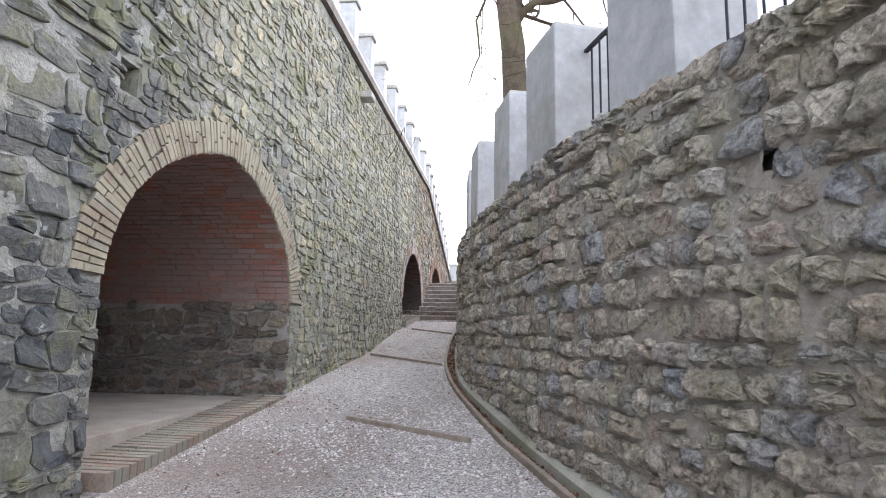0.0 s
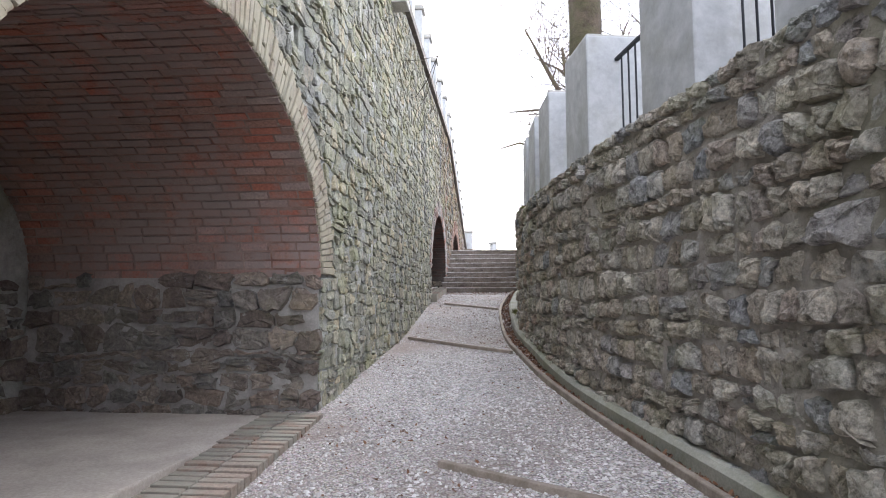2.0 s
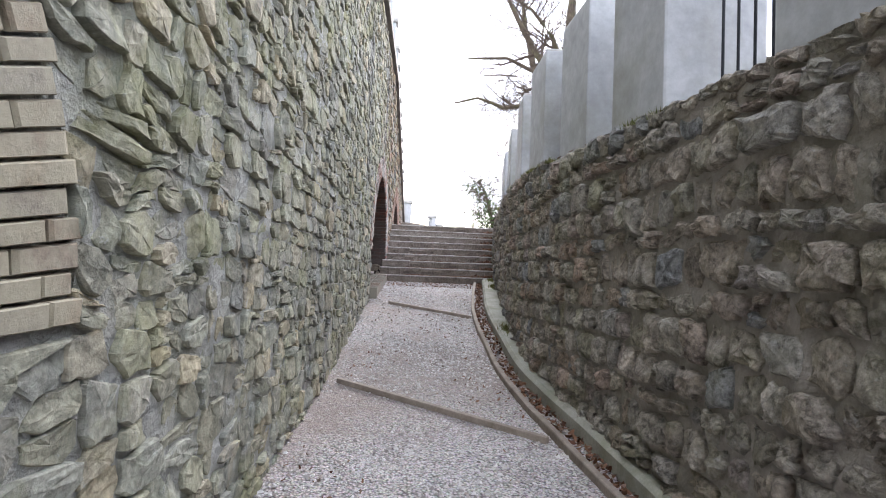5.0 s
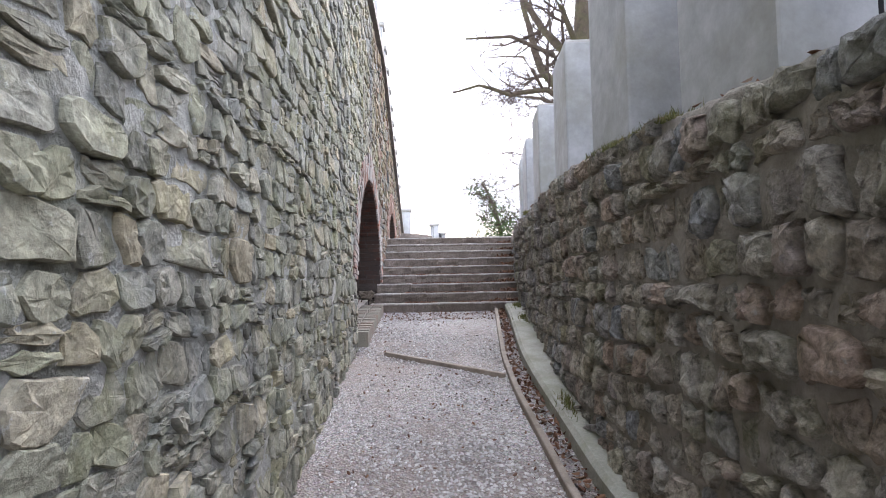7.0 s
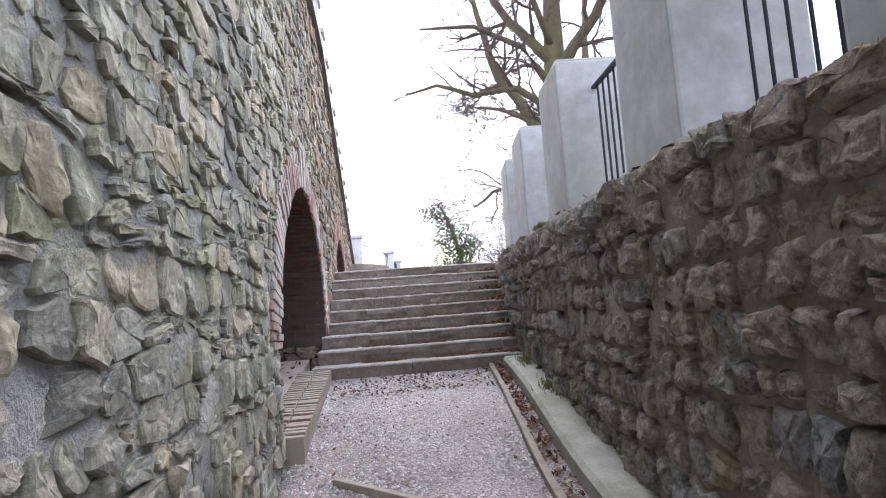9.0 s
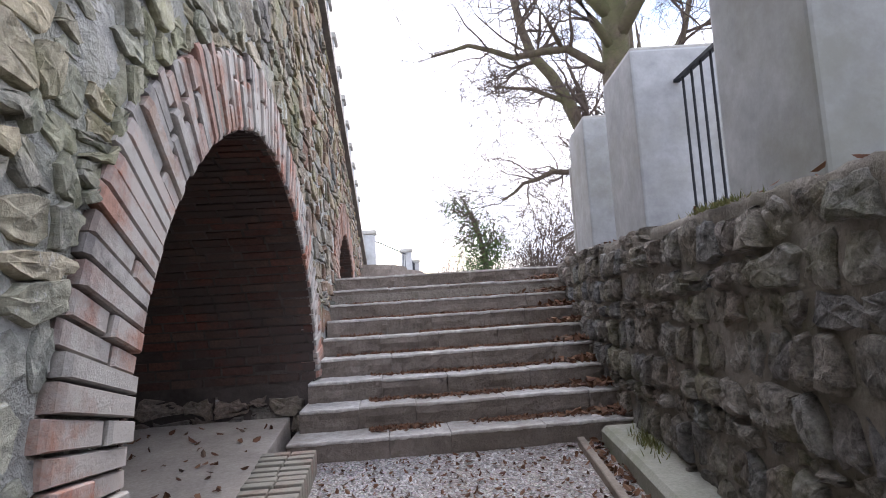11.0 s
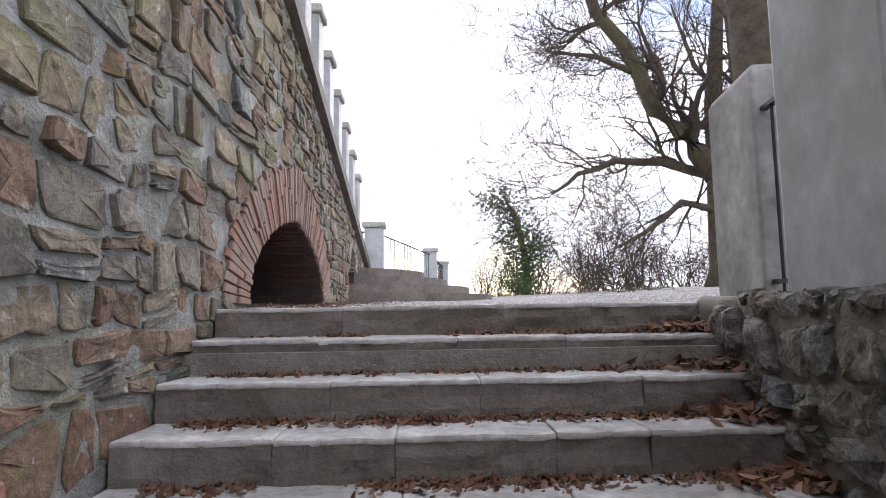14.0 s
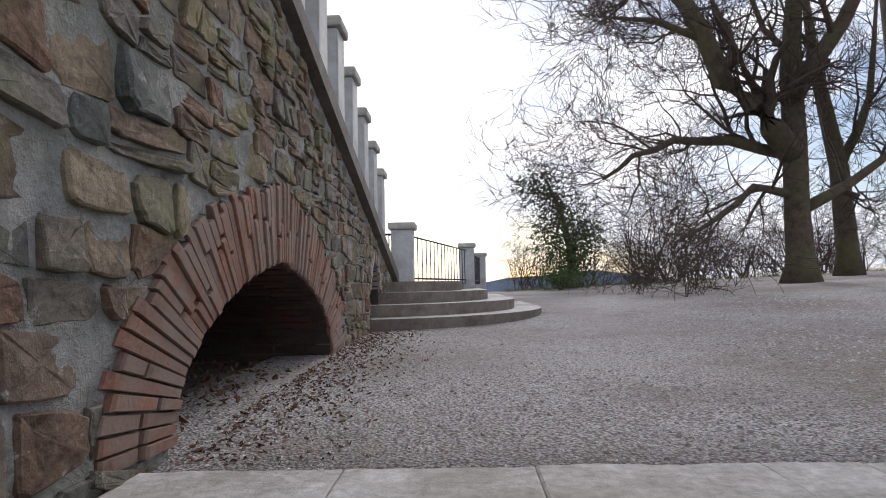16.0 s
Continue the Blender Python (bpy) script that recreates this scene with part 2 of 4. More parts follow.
m_gravel, n, l, b = material("limestone_gravel", 0.95)
cell = n.new("ShaderNodeTexVoronoi")
cell.inputs["Scale"].default_value = 66
gp = n.new("ShaderNodeNewGeometry")
l.new(gp.outputs["Position"], cell.inputs["Vector"])
c = ramp_node(n, l, cell.outputs["Distance"], [(0.0, (0.7, 0.665, 0.65)), (0.4, (0.5, 0.465, 0.45)), (0.8, (0.16, 0.14, 0.13))])
c = mix_node(n, l, 0.5, c, cell.outputs["Color"], "SOFT_LIGHT")
sat = n.new("ShaderNodeHueSaturation")
sat.inputs["Saturation"].default_value = 0.35
l.new(c, sat.inputs["Color"])
c = mix_node(n, l, 0.75, sat.outputs["Color"], ramp_node(n, l, noise_node(n, l, 1.1, 6, 0.65), [(0.3, (0.66, 0.6, 0.56)), (0.65, (1.12, 1.1, 1.1))]), "MULTIPLY")
c = mix_node(n, l, times(n, l, ramp_node(n, l, noise_node(n, l, 0.55, 6, 0.7), [(0.42, (0, 0, 0)), (0.6, (1, 1, 1))]), 0.75), c, (0.22, 0.175, 0.15))
c = mix_node(n, l, 0.8, c, ramp_node(n, l, noise_node(n, l, 30, 4, 0.8), [(0.3, (0.5, 0.48, 0.46)), (0.66, (1.3, 1.3, 1.3))]), "MULTIPLY")
l.new(c, b.inputs["Base Color"])
bump_node(n, l, b, cell.outputs["Distance"], 0.8, 0.012)
gravel = m_gravel

leaf_mat, n, l, b = material("dead_leaf", 0.8)
c = ramp_node(n, l, random_value(n, l), [(0, (0.09, 0.04, 0.025)), (0.4, (0.16, 0.08, 0.045)), (0.75, (0.22, 0.12, 0.07)), (1, (0.12, 0.09, 0.07))])
l.new(c, b.inputs["Base Color"])
pebble_mat, n, l, b = material("loose_gravel", 0.9)
c = ramp_node(n, l, random_value(n, l), [(0, (0.24, 0.215, 0.2)), (0.4, (0.48, 0.455, 0.435)), (0.8, (0.68, 0.66, 0.645)), (1, (0.34, 0.28, 0.25))])
l.new(c, b.inputs["Base Color"])
ivy_mat, n, l, b = material("evergreen_leaf", 0.6)
c = ramp_node(n, l, random_value(n, l), [(0, (0.03, 0.06, 0.015)), (0.6, (0.06, 0.1, 0.025)), (1, (0.1, 0.14, 0.04))])
l.new(c, b.inputs["Base Color"])
grass_mat, n, l, b = material("winter_grass", 0.9)
c = ramp_node(n, l, random_value(n, l), [(0, (0.1, 0.12, 0.035)), (0.6, (0.2, 0.18, 0.08)), (1, (0.14, 0.16, 0.05))])
l.new(c, b.inputs["Base Color"])


# ---- tools ----
def mesh_of(name, bm, mat, smooth=True):
    bmesh.ops.recalc_face_normals(bm, faces=bm.faces)
    me = bpy.data.meshes.new(name)
    bm.to_mesh(me)
    bm.free()
    if smooth:
        me.polygons.foreach_set("use_smooth", [True] * len(me.polygons))
    for k in (mat if isinstance(mat, (list, tuple)) else [mat]):
        me.materials.append(k)
    return me


def part(name, bm, mat, parent=None, label="", smooth=False):
    ob = new(name, mesh_of(name, bm, mat, smooth))
    if parent:
        ob.parent = parent
    if label:
        ob["label"] = label
    return ob


def thing(name, label, category, m=None, group="", kind=""):
    ob = new(name)
    ob.empty_display_size = 0.1
    if m is not None:
        ob.matrix_world = m
    return tagged(ob, label, category, group, kind)


def add_box(bm, lo, hi, bevel=0.0, m=None):
    r = bmesh.ops.create_cube(bm, size=1.0)
    size = [hi[k] - lo[k] for k in range(3)]
    mid = [(hi[k] + lo[k]) / 2 for k in range(3)]
    mat = Matrix.Translation(mid) @ Matrix.Diagonal((*size, 1))
    bmesh.ops.transform(bm, matrix=m @ mat if m is not None else mat, verts=r["verts"])
    if bevel:
        es = list({e for v in r["verts"] for e in v.link_edges})
        bmesh.ops.bevel(bm, geom=es, offset=bevel, segments=2, affect="EDGES", profile=0.6)
    return bm


def box(lo, hi, bevel=0.0):
    return add_box(bmesh.new(), lo, hi, bevel)


def spline(points):
    """A smooth curve y(x) through the points (monotone in x)."""
    xs = [p[0] for p in points]
    ys = [p[1] for p in points]
    ds = [(ys[min(k + 1, len(xs) - 1)] - ys[max(k - 1, 0)]) / (xs[min(k + 1, len(xs) - 1)] - xs[max(k - 1, 0)]) for k in range(len(xs))]

    def f(x):
        if x <= xs[0]:
            return ys[0] + ds[0] * (x - xs[0])
        if x >= xs[-1]:
            return ys[-1] + ds[-1] * (x - xs[-1])
        k = next(i for i in range(len(xs) - 1) if x <= xs[i + 1])
        h = xs[k + 1] - xs[k]
        t = (x - xs[k]) / h
        return ((1 + 2 * t) * (1 - t) ** 2 * ys[k] + t * (1 - t) ** 2 * h * ds[k] + t * t * (3 - 2 * t) * ys[k + 1] + t * t * (t - 1) * h * ds[k + 1])
    return f


def tube(bm, pts, radii, sides):
    rings = []
    for k, p in enumerate(pts):
        d = (pts[min(k + 1, len(pts) - 1)] - pts[max(k - 1, 0)]).normalized()
        a = d.orthogonal().normalized()
        c = d.cross(a)
        rings.append([bm.verts.new(p + radii[k] * (a * math.cos(2 * math.pi * j / sides) + c * math.sin(2 * math.pi * j / sides))) for j in range(sides)])
    for r0, r1 in zip(rings, rings[1:]):
        for j in range(sides):
            bm.faces.new((r0[j], r0[(j + 1) % sides], r1[(j + 1) % sides], r1[j]))
    bm.faces.new(rings[-1])
    bm.faces.new(rings[0][::-1])


# ---- the plan ----
WALL_X = -2.82
NICHE_X = -5.55
TOP_Z, KINK_Y, FOOT_Y, FOOT_Z = 6.6, 19.9, 28.3, 4.05
STEP_Y, STEP_Z, TREAD, RISER, STEPS = 18.15, 2.17, 0.335, 0.155, 9
# centre, half width, springing height, rise, floor
ARCHES = [(5.63, 1.79, 1.95, 1.42, 0.70), (17.28, 1.72, 2.5, 1.47, 2.28), (22.7, 1.3, 3.42, 0.73, 3.4), (26.35, 0.34, 3.95, 0.34, 3.5)]
RINGS = [0.34, 0.36, 0.47, 0.14]
POINTED = [0.25, 0.18, 0.4, 0.1]
right_x = spline([(-14, 9.0), (-8, 6.2), (-3, 3.9), (0, 2.45), (3.45, 0.85), (5.04, 0.23), (6.3, -0.11), (7.6, -0.47), (9, -0.72), (10.5, -0.88), (12.7, -0.98), (15, -0.85), (18, -0.6), (19.6, -0.43), (20.9, -0.26)])
right_top = spline([(-14, 3.0), (3, 3.08), (9, 3.05), (12, 3.22), (15, 3.34), (18, 3.40), (20.9, 3.43)])
path_z = spline([(-30, -1.8), (-6, -0.4), (0, 0.15), (4, 0.5), (6, 0.69), (8, 0.86), (10, 1.05), (12, 1.22), (13, 1.4), (14.3, 1.6), (15.3, 1.72), (16.5, 1.89), (18.15, 2.03)])


def left_top(y):
    return TOP_Z if y < KINK_Y else TOP_Z + (FOOT_Z - TOP_Z) * (y - KINK_Y) / (FOOT_Y - KINK_Y)


def pointed(a):
    """How far past the middle the centre of each half of the arch lies, in half widths."""
    return POINTED[ARCHES.index(a)]


def arch_rise(u, e):
    """Height of a pointed arch of unit span and rise at u from its middle."""
    return math.sqrt(max(0.0, (1 + e) ** 2 - (abs(u) + e) ** 2) / (1 + 2 * e))


def arch_point(a, t, grow=0.0):
    c, w, s, r, f = a
    return c - (w + grow) * math.cos(t), s + (r + grow) * arch_rise(math.cos(t), pointed(a))


# ---- ground ----
def plateau_z(x, y):
    z = 3.385 + 0.022 * max(0, min(y, 40) - 20.9) + 0.035 * max(0, min(x, 12)) * min(1, max(0, (y - 20) / 6))
    if y > 38:
        z -= 0.012 * (y - 38) ** 1.5 if y < 200 else 24.74 + 0.01 * (y - 200)
    z += 0.03 * noise.noise(Vector((x * 0.5, y * 0.5, 0)))
    return z


def ground_height(x, y):
    if y < 20.9:
        return right_top(max(y, -14)) - 0.12
    return plateau_z(x, y)


bm = bmesh.new()
ys = [-300, -120, -60, -30] + [-14 + 0.25 * k for k in range(129)] + [18.4]
rows = []
for y in ys:
    xr = right_x(max(y, -14)) + 0.2
    z = path_z(max(y, -30))
    near = [xr - (xr + 3.2) * k / 10 for k in range(10, -1, -1)]
    row = [bm.verts.new((x, y, z + (0.012 * noise.noise(Vector((x * 2, y * 2, 3))) if y > -14 else 0))) for x in near]
    for dx in (0.0, 3, 8, 20, 60, 300, 1500):
        row.append(bm.verts.new((xr + 0.02 + dx, y, ground_height(xr + dx, y))))
    rows.append(row)
for r0, r1 in zip(rows, rows[1:]):
    for k in range(len(r0) - 1):
        bm.faces.new((r0[k], r0[k + 1], r1[k + 1], r1[k]))
ys2 = [18.4, 19.6, 20.86] + [21 + 0.5 * k for k in range(50)] + [48, 55, 65, 80, 110, 160, 199, 300, 600, 1500, 3500]
xs_near = [-3.3, -2.6, -1.9, -1.2, -0.5] + [0.3 + 0.6 * k for k in range(28)] + [20, 30, 60, 150, 500, 1500]
xs_far = [-1500, -400, -120, -50, -20, -9, -5]
prev = None
for y in ys2:
    row = []
    for x in xs_far + xs_near:
        inner = y < 20.9 and x < right_x(y) + 0.25
        z = (path_z(18.15) - 0.1 if inner else ground_height(x, y)) if y < 20.9 else plateau_z(x, y)
        if x < -3.4:
            z -= 1.5 if y < 40 else 0
        row.append(bm.verts.new((x, y, z)))
    if prev:
        for k in range(len(row) - 1):
            if y < 32 and k < len(xs_far):
                continue
            bm.faces.new((prev[k], prev[k + 1], row[k + 1], row[k]))
    prev = row
ground = part("ground", bm, gravel, None, "pale grey limestone gravel ramp between walls and open gravel terrace", True)
tagged(ground, category="ground", kind="structure")

# ---- left wall ----
HOLES = [(3.83, 4.05, 3.36, 3.6), (6.65, 6.78, 3.7, 3.87), (9.0, 9.11, 3.78, 3.93), (13.1, 13.2, 3.9, 4.05)]
bm = bmesh.new()
cuts = {-14.0, KINK_Y, FOOT_Y}
for a in ARCHES:
    cuts |= {round(arch_point(a, math.pi * k / 32)[0], 5) for k in range(33)}
for y0, y1, z0, z1 in HOLES:
    cuts |= {y0, y1}
cuts = sorted(cuts)


def arch_floor(y, side):
    """Underside of the wall at y, seen from that side."""
    for a in ARCHES:
        c, w, s, r, f = a
        if abs(y + side * 1e-4 - c) < w:
            return s + r * arch_rise((y - c) / w, pointed(a)), True
    return -1.5, False


def quad(pts, index):
    f = bm.faces.new([bm.verts.new(p) for p in pts])
    f.material_index = index


FX = WALL_X - 0.03
for y0, y1 in zip(cuts, cuts[1:]):
    (b0, arch), (b1, _) = arch_floor(y0, 1), arch_floor(y1, -1)
    t0, t1 = left_top(y0), left_top(y1)
    spans = [(b0, b1, t0, t1)]
    for h0, h1, z0, z1 in HOLES:
        if h0 - 1e-4 < y0 and y1 < h1 + 1e-4:
            spans = [(b0, b1, z0, z0), (z1, z1, t0, t1)]
            hx = FX - 0.6
            quad([(hx, y0, z0), (hx, y1, z0), (hx, y1, z1), (hx, y0, z1)], 0)
            quad([(FX, y0, z0), (FX, y1, z0), (hx, y1, z0), (hx, y0, z0)], 0)
            quad([(FX, y0, z1), (FX, y1, z1), (hx, y1, z1), (hx, y0, z1)], 0)
            for y in (h0, h1):
                quad([(FX, y, z0), (hx, y, z0), (hx, y, z1), (FX, y, z1)], 0)
    for lo0, lo1, hi0, hi1 in spans:
        quad([(FX, y0, lo0), (FX, y1, lo1), (FX, y1, hi1), (FX, y0, hi0)], 0)
    quad([(NICHE_X, y0, b0), (NICHE_X, y1, b1), (NICHE_X, y1, t1), (NICHE_X, y0, t0)], 0)
    quad([(FX, y0, t0), (FX, y1, t1), (NICHE_X, y1, t1), (NICHE_X, y0, t0)], 0)
    if arch:
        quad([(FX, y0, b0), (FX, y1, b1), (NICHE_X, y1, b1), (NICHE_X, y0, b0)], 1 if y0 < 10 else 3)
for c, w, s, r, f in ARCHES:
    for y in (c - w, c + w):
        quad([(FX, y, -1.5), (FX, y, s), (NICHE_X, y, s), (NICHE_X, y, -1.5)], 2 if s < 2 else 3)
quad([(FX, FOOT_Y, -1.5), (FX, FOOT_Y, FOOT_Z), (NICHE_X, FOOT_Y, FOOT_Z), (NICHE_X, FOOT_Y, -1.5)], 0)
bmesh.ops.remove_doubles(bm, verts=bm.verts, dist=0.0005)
wall_left = part("wall_left", bm, [mortar_left, vault_bed, niche_mortar, shaded_bed])
tagged(wall_left, "tall rubble stone retaining wall with brick arched niches", "wall", kind="structure")
wall_back = part("wall_back", box((NICHE_X - 0.4, -14, -1.5), (NICHE_X - 0.004, FOOT_Y, 4.3)), mortar_left)
tagged(wall_back, "dim rendered back wall of the niches", "wall", kind="structure")

# coping and white parapet along the top
bm = bmesh.new()
for y0, y1 in ((-14.0, KINK_Y), (KINK_Y, FOOT_Y)):
    vs = []
    for y in (y0, y1):
        z = left_top(y)
        vs.append([bm.verts.new(p) for p in ((WALL_X + 0.06, y, z), (WALL_X + 0.06, y, z + 0.15), (WALL_X - 0.5, y, z + 0.15), (WALL_X - 0.5, y, z))])
    for k in range(4):
        bm.faces.new((vs[0][k], vs[0][(k + 1) % 4], vs[1][(k + 1) % 4], vs[1][k]))
    bm.faces.new(vs[0])
    bm.faces.new(vs[1][::-1])
coping = tagged(part("coping", bm, coping_mat), "dark stone coping along the wall top", "coping", kind="structure")
bm = bmesh.new()
for y0, y1 in ((-14.0, KINK_Y), (KINK_Y, FOOT_Y - 0.2)):
    vs = []
    for y in (y0, y1):
        z = left_top(y) + 0.154
        vs.append([bm.verts.new(p) for p in ((WALL_X - 0.02, y, z), (WALL_X - 0.02, y, z + 0.2), (WALL_X - 0.3, y, z + 0.2), (WALL_X - 0.3, y, z))])
    for k in range(4):
        bm.faces.new((vs[0][k], vs[0][(k + 1) % 4], vs[1][(k + 1) % 4], vs[1][k]))
    bm.faces.new(vs[0])
    bm.faces.new(vs[1][::-1])
tagged(part("parapet_trim", bm, concrete), "pale concrete parapet kerb on the wall top", "parapet", kind="structure")


def parapet_post(m, height=0.85, r=0.15):
    t = thing("parapet_post", "white concrete baluster post with a flat cap on the stair parapet", "post", m, "parapet posts")
    bm = bmesh.new()
    add_box(bm, (-r, -r, -0.25), (r, r, height - 0.1), 0.02)
    part("shaft", bm, concrete, t)
    part("cap", box((-r - 0.035, -r - 0.035, height - 0.096), (r + 0.035, r + 0.035, height), 0.025), weathered, t)
    return t


first_post = parapet_post(pose(WALL_X - 0.16, 27.2, left_top(27.2) + 0.35))
for k in range(1, 11):
    y = 27.2 - 0.68 * k
    copy_thing(first_post, pose(WALL_X - 0.16, y, left_top(y) + 0.35))
for k in range(20):
    y = 19.2 - 1.3 * k
    copy_thing(first_post, pose(WALL_X - 0.16, y, left_top(y) + 0.33))

# ---- right wall ----
bm = bmesh.new()
prev = None
for k in range(141):
    y = -14 + 34.9 * k / 140
    x, z = right_x(y), right_top(y)
    row = [bm.verts.new(p) for p in ((x + 0.2, y, -2.0), (x + 0.2, y, z - 0.06), (x + 0.24, y, z - 0.02), (x + 0.85, y, z - 0.004), (x + 0.85, y, -2.0))]
    if prev:
        for j in range(5):
            bm.faces.new((prev[j], prev[(j + 1) % 5], row[(j + 1) % 5], row[j]))
    else:
        bm.faces.new(row)
    prev = row
bm.faces.new(prev[::-1])
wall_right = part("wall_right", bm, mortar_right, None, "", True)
tagged(wall_right, "curved low retaining wall of rough hewn mossy stones", "wall", kind="structure")


def wall_frame(y):
    """Pose on the right wall's top: x into the bank, y along the wall."""
    d = (right_x(y + 0.05) - right_x(y - 0.05)) / 0.1
    return pose(right_x(y), y, right_top(y), 0, 0, -math.degrees(math.atan(d)))


def concrete_pillar(m, mat, label):
    t = thing("concrete_pillar", label, "pillar", m, "wall pillars")
    part("block", box((0.0, 0.0, -0.06), (0.66, 0.7, 1.27), 0.018), mat, t)
    part("chamfered_cap", box((0.012, 0.012, 1.25), (0.648, 0.688, 1.295), 0.02), weathered, t)
    return t


PILLARS = [-1.4, 0.25, 1.85, 3.4, 4.9, 6.33, 8.05, 9.65, 10.9, 12.25, 13.95, 16.0, 17.85, 19.35, 20.85]
first = None
for y in PILLARS:
    m = wall_frame(y) @ pose(0.36 if y > 20 else 0.12, 0, 0)
    if y > 20:
        concrete_pillar(m, dirty_concrete, "stained weathered grey concrete pillar at the stair head")
    else:
        first = copy_thing(first, m) if first else concrete_pillar(m, concrete, "smooth pale grey concrete pillar standing on the stone wall")


def railing(y0, y1):
    a, c = wall_frame(y0) @ Vector((0.42, 0.66, 0)), wall_frame(y1) @ Vector((0.42, 0.03, 0))
    d = c - a
    t = thing("iron_railing", "black iron railing with thin upright bars between concrete pillars", "railing", Matrix.Translation(a), "wall railings")
    side = Vector((-d.y, d.x, 0)).normalized() * 0.02
    for name, z in (("top_rail", 1.02), ("bottom_rail", 0.07)):
        bm = bmesh.new()
        vs = []
        for p in (Vector((0, 0, z)), d + Vector((0, 0, z))):
            vs.append([bm.verts.new(p + q) for q in (side, side + Vector((0, 0, 0.022)), -side + Vector((0, 0, 0.022)), -side)])
        for k in range(4):
            bm.faces.new((vs[0][k], vs[0][(k + 1) % 4], vs[1][(k + 1) % 4], vs[1][k]))
        bm.faces.new(vs[0])
        bm.faces.new(vs[1][::-1])
        part(name, bm, iron, t)
    count = max(3, int(d.length / 0.125))
    for k in range(1, count):
        p = d * (k / count)
        bm = bmesh.new()
        tube(bm, [p + Vector((0, 0, 0.0 if k in (1, count - 1) else 0.08)), p + Vector((0, 0, 1.02))], [0.009, 0.009], 6)
        part("bar", bm, iron, t)


for y0, y1 in zip(PILLARS, PILLARS[1:]):
    railing(y0, y1)

# ---- kerb and edging along the right wall ----
edge_x = spline([(-8, 5.2), (0, 1.75), (4.37, 0.3), (5.6, -0.13), (8.3, -0.8), (10.7, -1.16), (13, -1.32), (14.5, -1.32), (16.3, -1.18), (18.1, -1.0)])
kerb_x = spline([(-8, 5.4), (0, 1.95), (4.4, 0.38), (6, -0.12), (8.2, -0.67), (10.9, -0.99), (12.3, -1.1), (14, -1.14), (15, -1.1), (17.6, -0.88), (18.1, -0.84)])


def strip(name, f, width, low, high, y0, y1, count, mat, bevel=0.0):
    bm = bmesh.new()
    prev = None
    for k in range(count + 1):
        y = y0 + (y1 - y0) * k / count
        x, z = f(y), path_z(y)
        wv = width(y) if callable(width) else width
        j = 0.006 * noise.noise(Vector((x, y * 1.7, 7)))
        row = [bm.verts.new(p) for p in ((x + j, y, z + low), (x + j, y, z + high - bevel), (x + j + bevel, y, z + high + j), (x + wv, y, z + high + j), (x + wv, y, z + low))]
        if prev:
            for i in range(5):
                bm.faces.new((prev[i], prev[(i + 1) % 5], row[(i + 1) % 5], row[i]))
        else:
            bm.faces.new(row)
        prev = row
    bm.faces.new(prev[::-1])
    return part(name, bm, mat)


kerb = strip("concrete_kerb", kerb_x, lambda y: right_x(y) + 0.03 - kerb_x(y), -0.2, 0.13, -8, 18.05, 130, kerb_concrete, 0.03)
tagged(kerb, "mossy poured concrete footing along the curved wall", "kerb", kind="structure")
edging = strip("timber_edging", edge_x, 0.045, -0.12, 0.055, -8, 18.1, 150, timber, 0.006)
tagged(edging, "thin weathered timber edging board bent along the gravel", "edging", kind="structure")


def cross_board(x0, y0, x1, y1):
    z0, z1 = path_z(y0) + 0.02, path_z(y1) + 0.02
    z = max(z0, z1)
    d = Vector((x1 - x0, y1 - y0, z1 - z0))
    t = bmesh.new()
    add_box(t, (0, -0.025, -0.16), (d.length, 0.025, 0.02), 0.008)
    ob = part("cross_board", t, timber)
    ob.matrix_world = pose(x0, y0, z0, 0, -math.degrees(math.atan2(d.z, Vector((d.x, d.y)).length)), math.degrees(math.atan2(d.y, d.x)))
    return tagged(ob, "weathered grey timber water bar set across the gravel ramp", "board", "ramp cross boards")


cross_board(-1.68, 6.2, -0.35, 5.48)
cross_board(-2.72, 11.6, -1.16, 10.25)
cross_board(-2.5, 15.25, -1.36, 14.3)

# ---- niche floors ----
floor_a = tagged(part("niche_floor_near", box((NICHE_X, 3.85, 0.2), (-3.2, 7.41, 0.78), 0.012), plaster), "dusty screed floor slab inside the large niche", "floor", kind="structure")
bm = box((NICHE_X, 15.1, 1.3), (-3.05, 18.99, 1.89), 0.012)
for v in bm.verts:
    v.co.z += 0.085 * (v.co.y - 15.1)
floor_b = tagged(part("niche_floor_middle", bm, plaster), "dusty grey earth floor inside the middle niche", "floor", kind="structure")
floor_c = tagged(part("niche_floor_far", box((NICHE_X, 21.41, 3.0), (WALL_X - 0.45, 23.99, 3.42), 0.012), dark_earth), "dark earth floor inside the low niche", "floor", kind="structure")


def brick_curb(name, x0, x1, y0, y1, z, dz, label):
    t = thing(name, label, "curb", kind="structure")
    count = int((y1 - y0) / 0.085)
    for k in range(count):
        ya = y0 + (y1 - y0) * k / count
        za = z + dz * (k / count) + random.uniform(-0.005, 0.005)
        mid = x0 + (x1 - x0) * 0.5 + random.uniform(-0.01, 0.01)
        part("brick", box((x0 + random.uniform(-0.008, 0.008), ya, za - 0.3), (mid - 0.004, ya + 0.077, za), 0.008), brick_curb_mat, t)
        part("brick", box((mid + 0.004, ya, za - 0.3), (x1, ya + 0.077, za - 0.003), 0.008), brick_curb_mat, t)


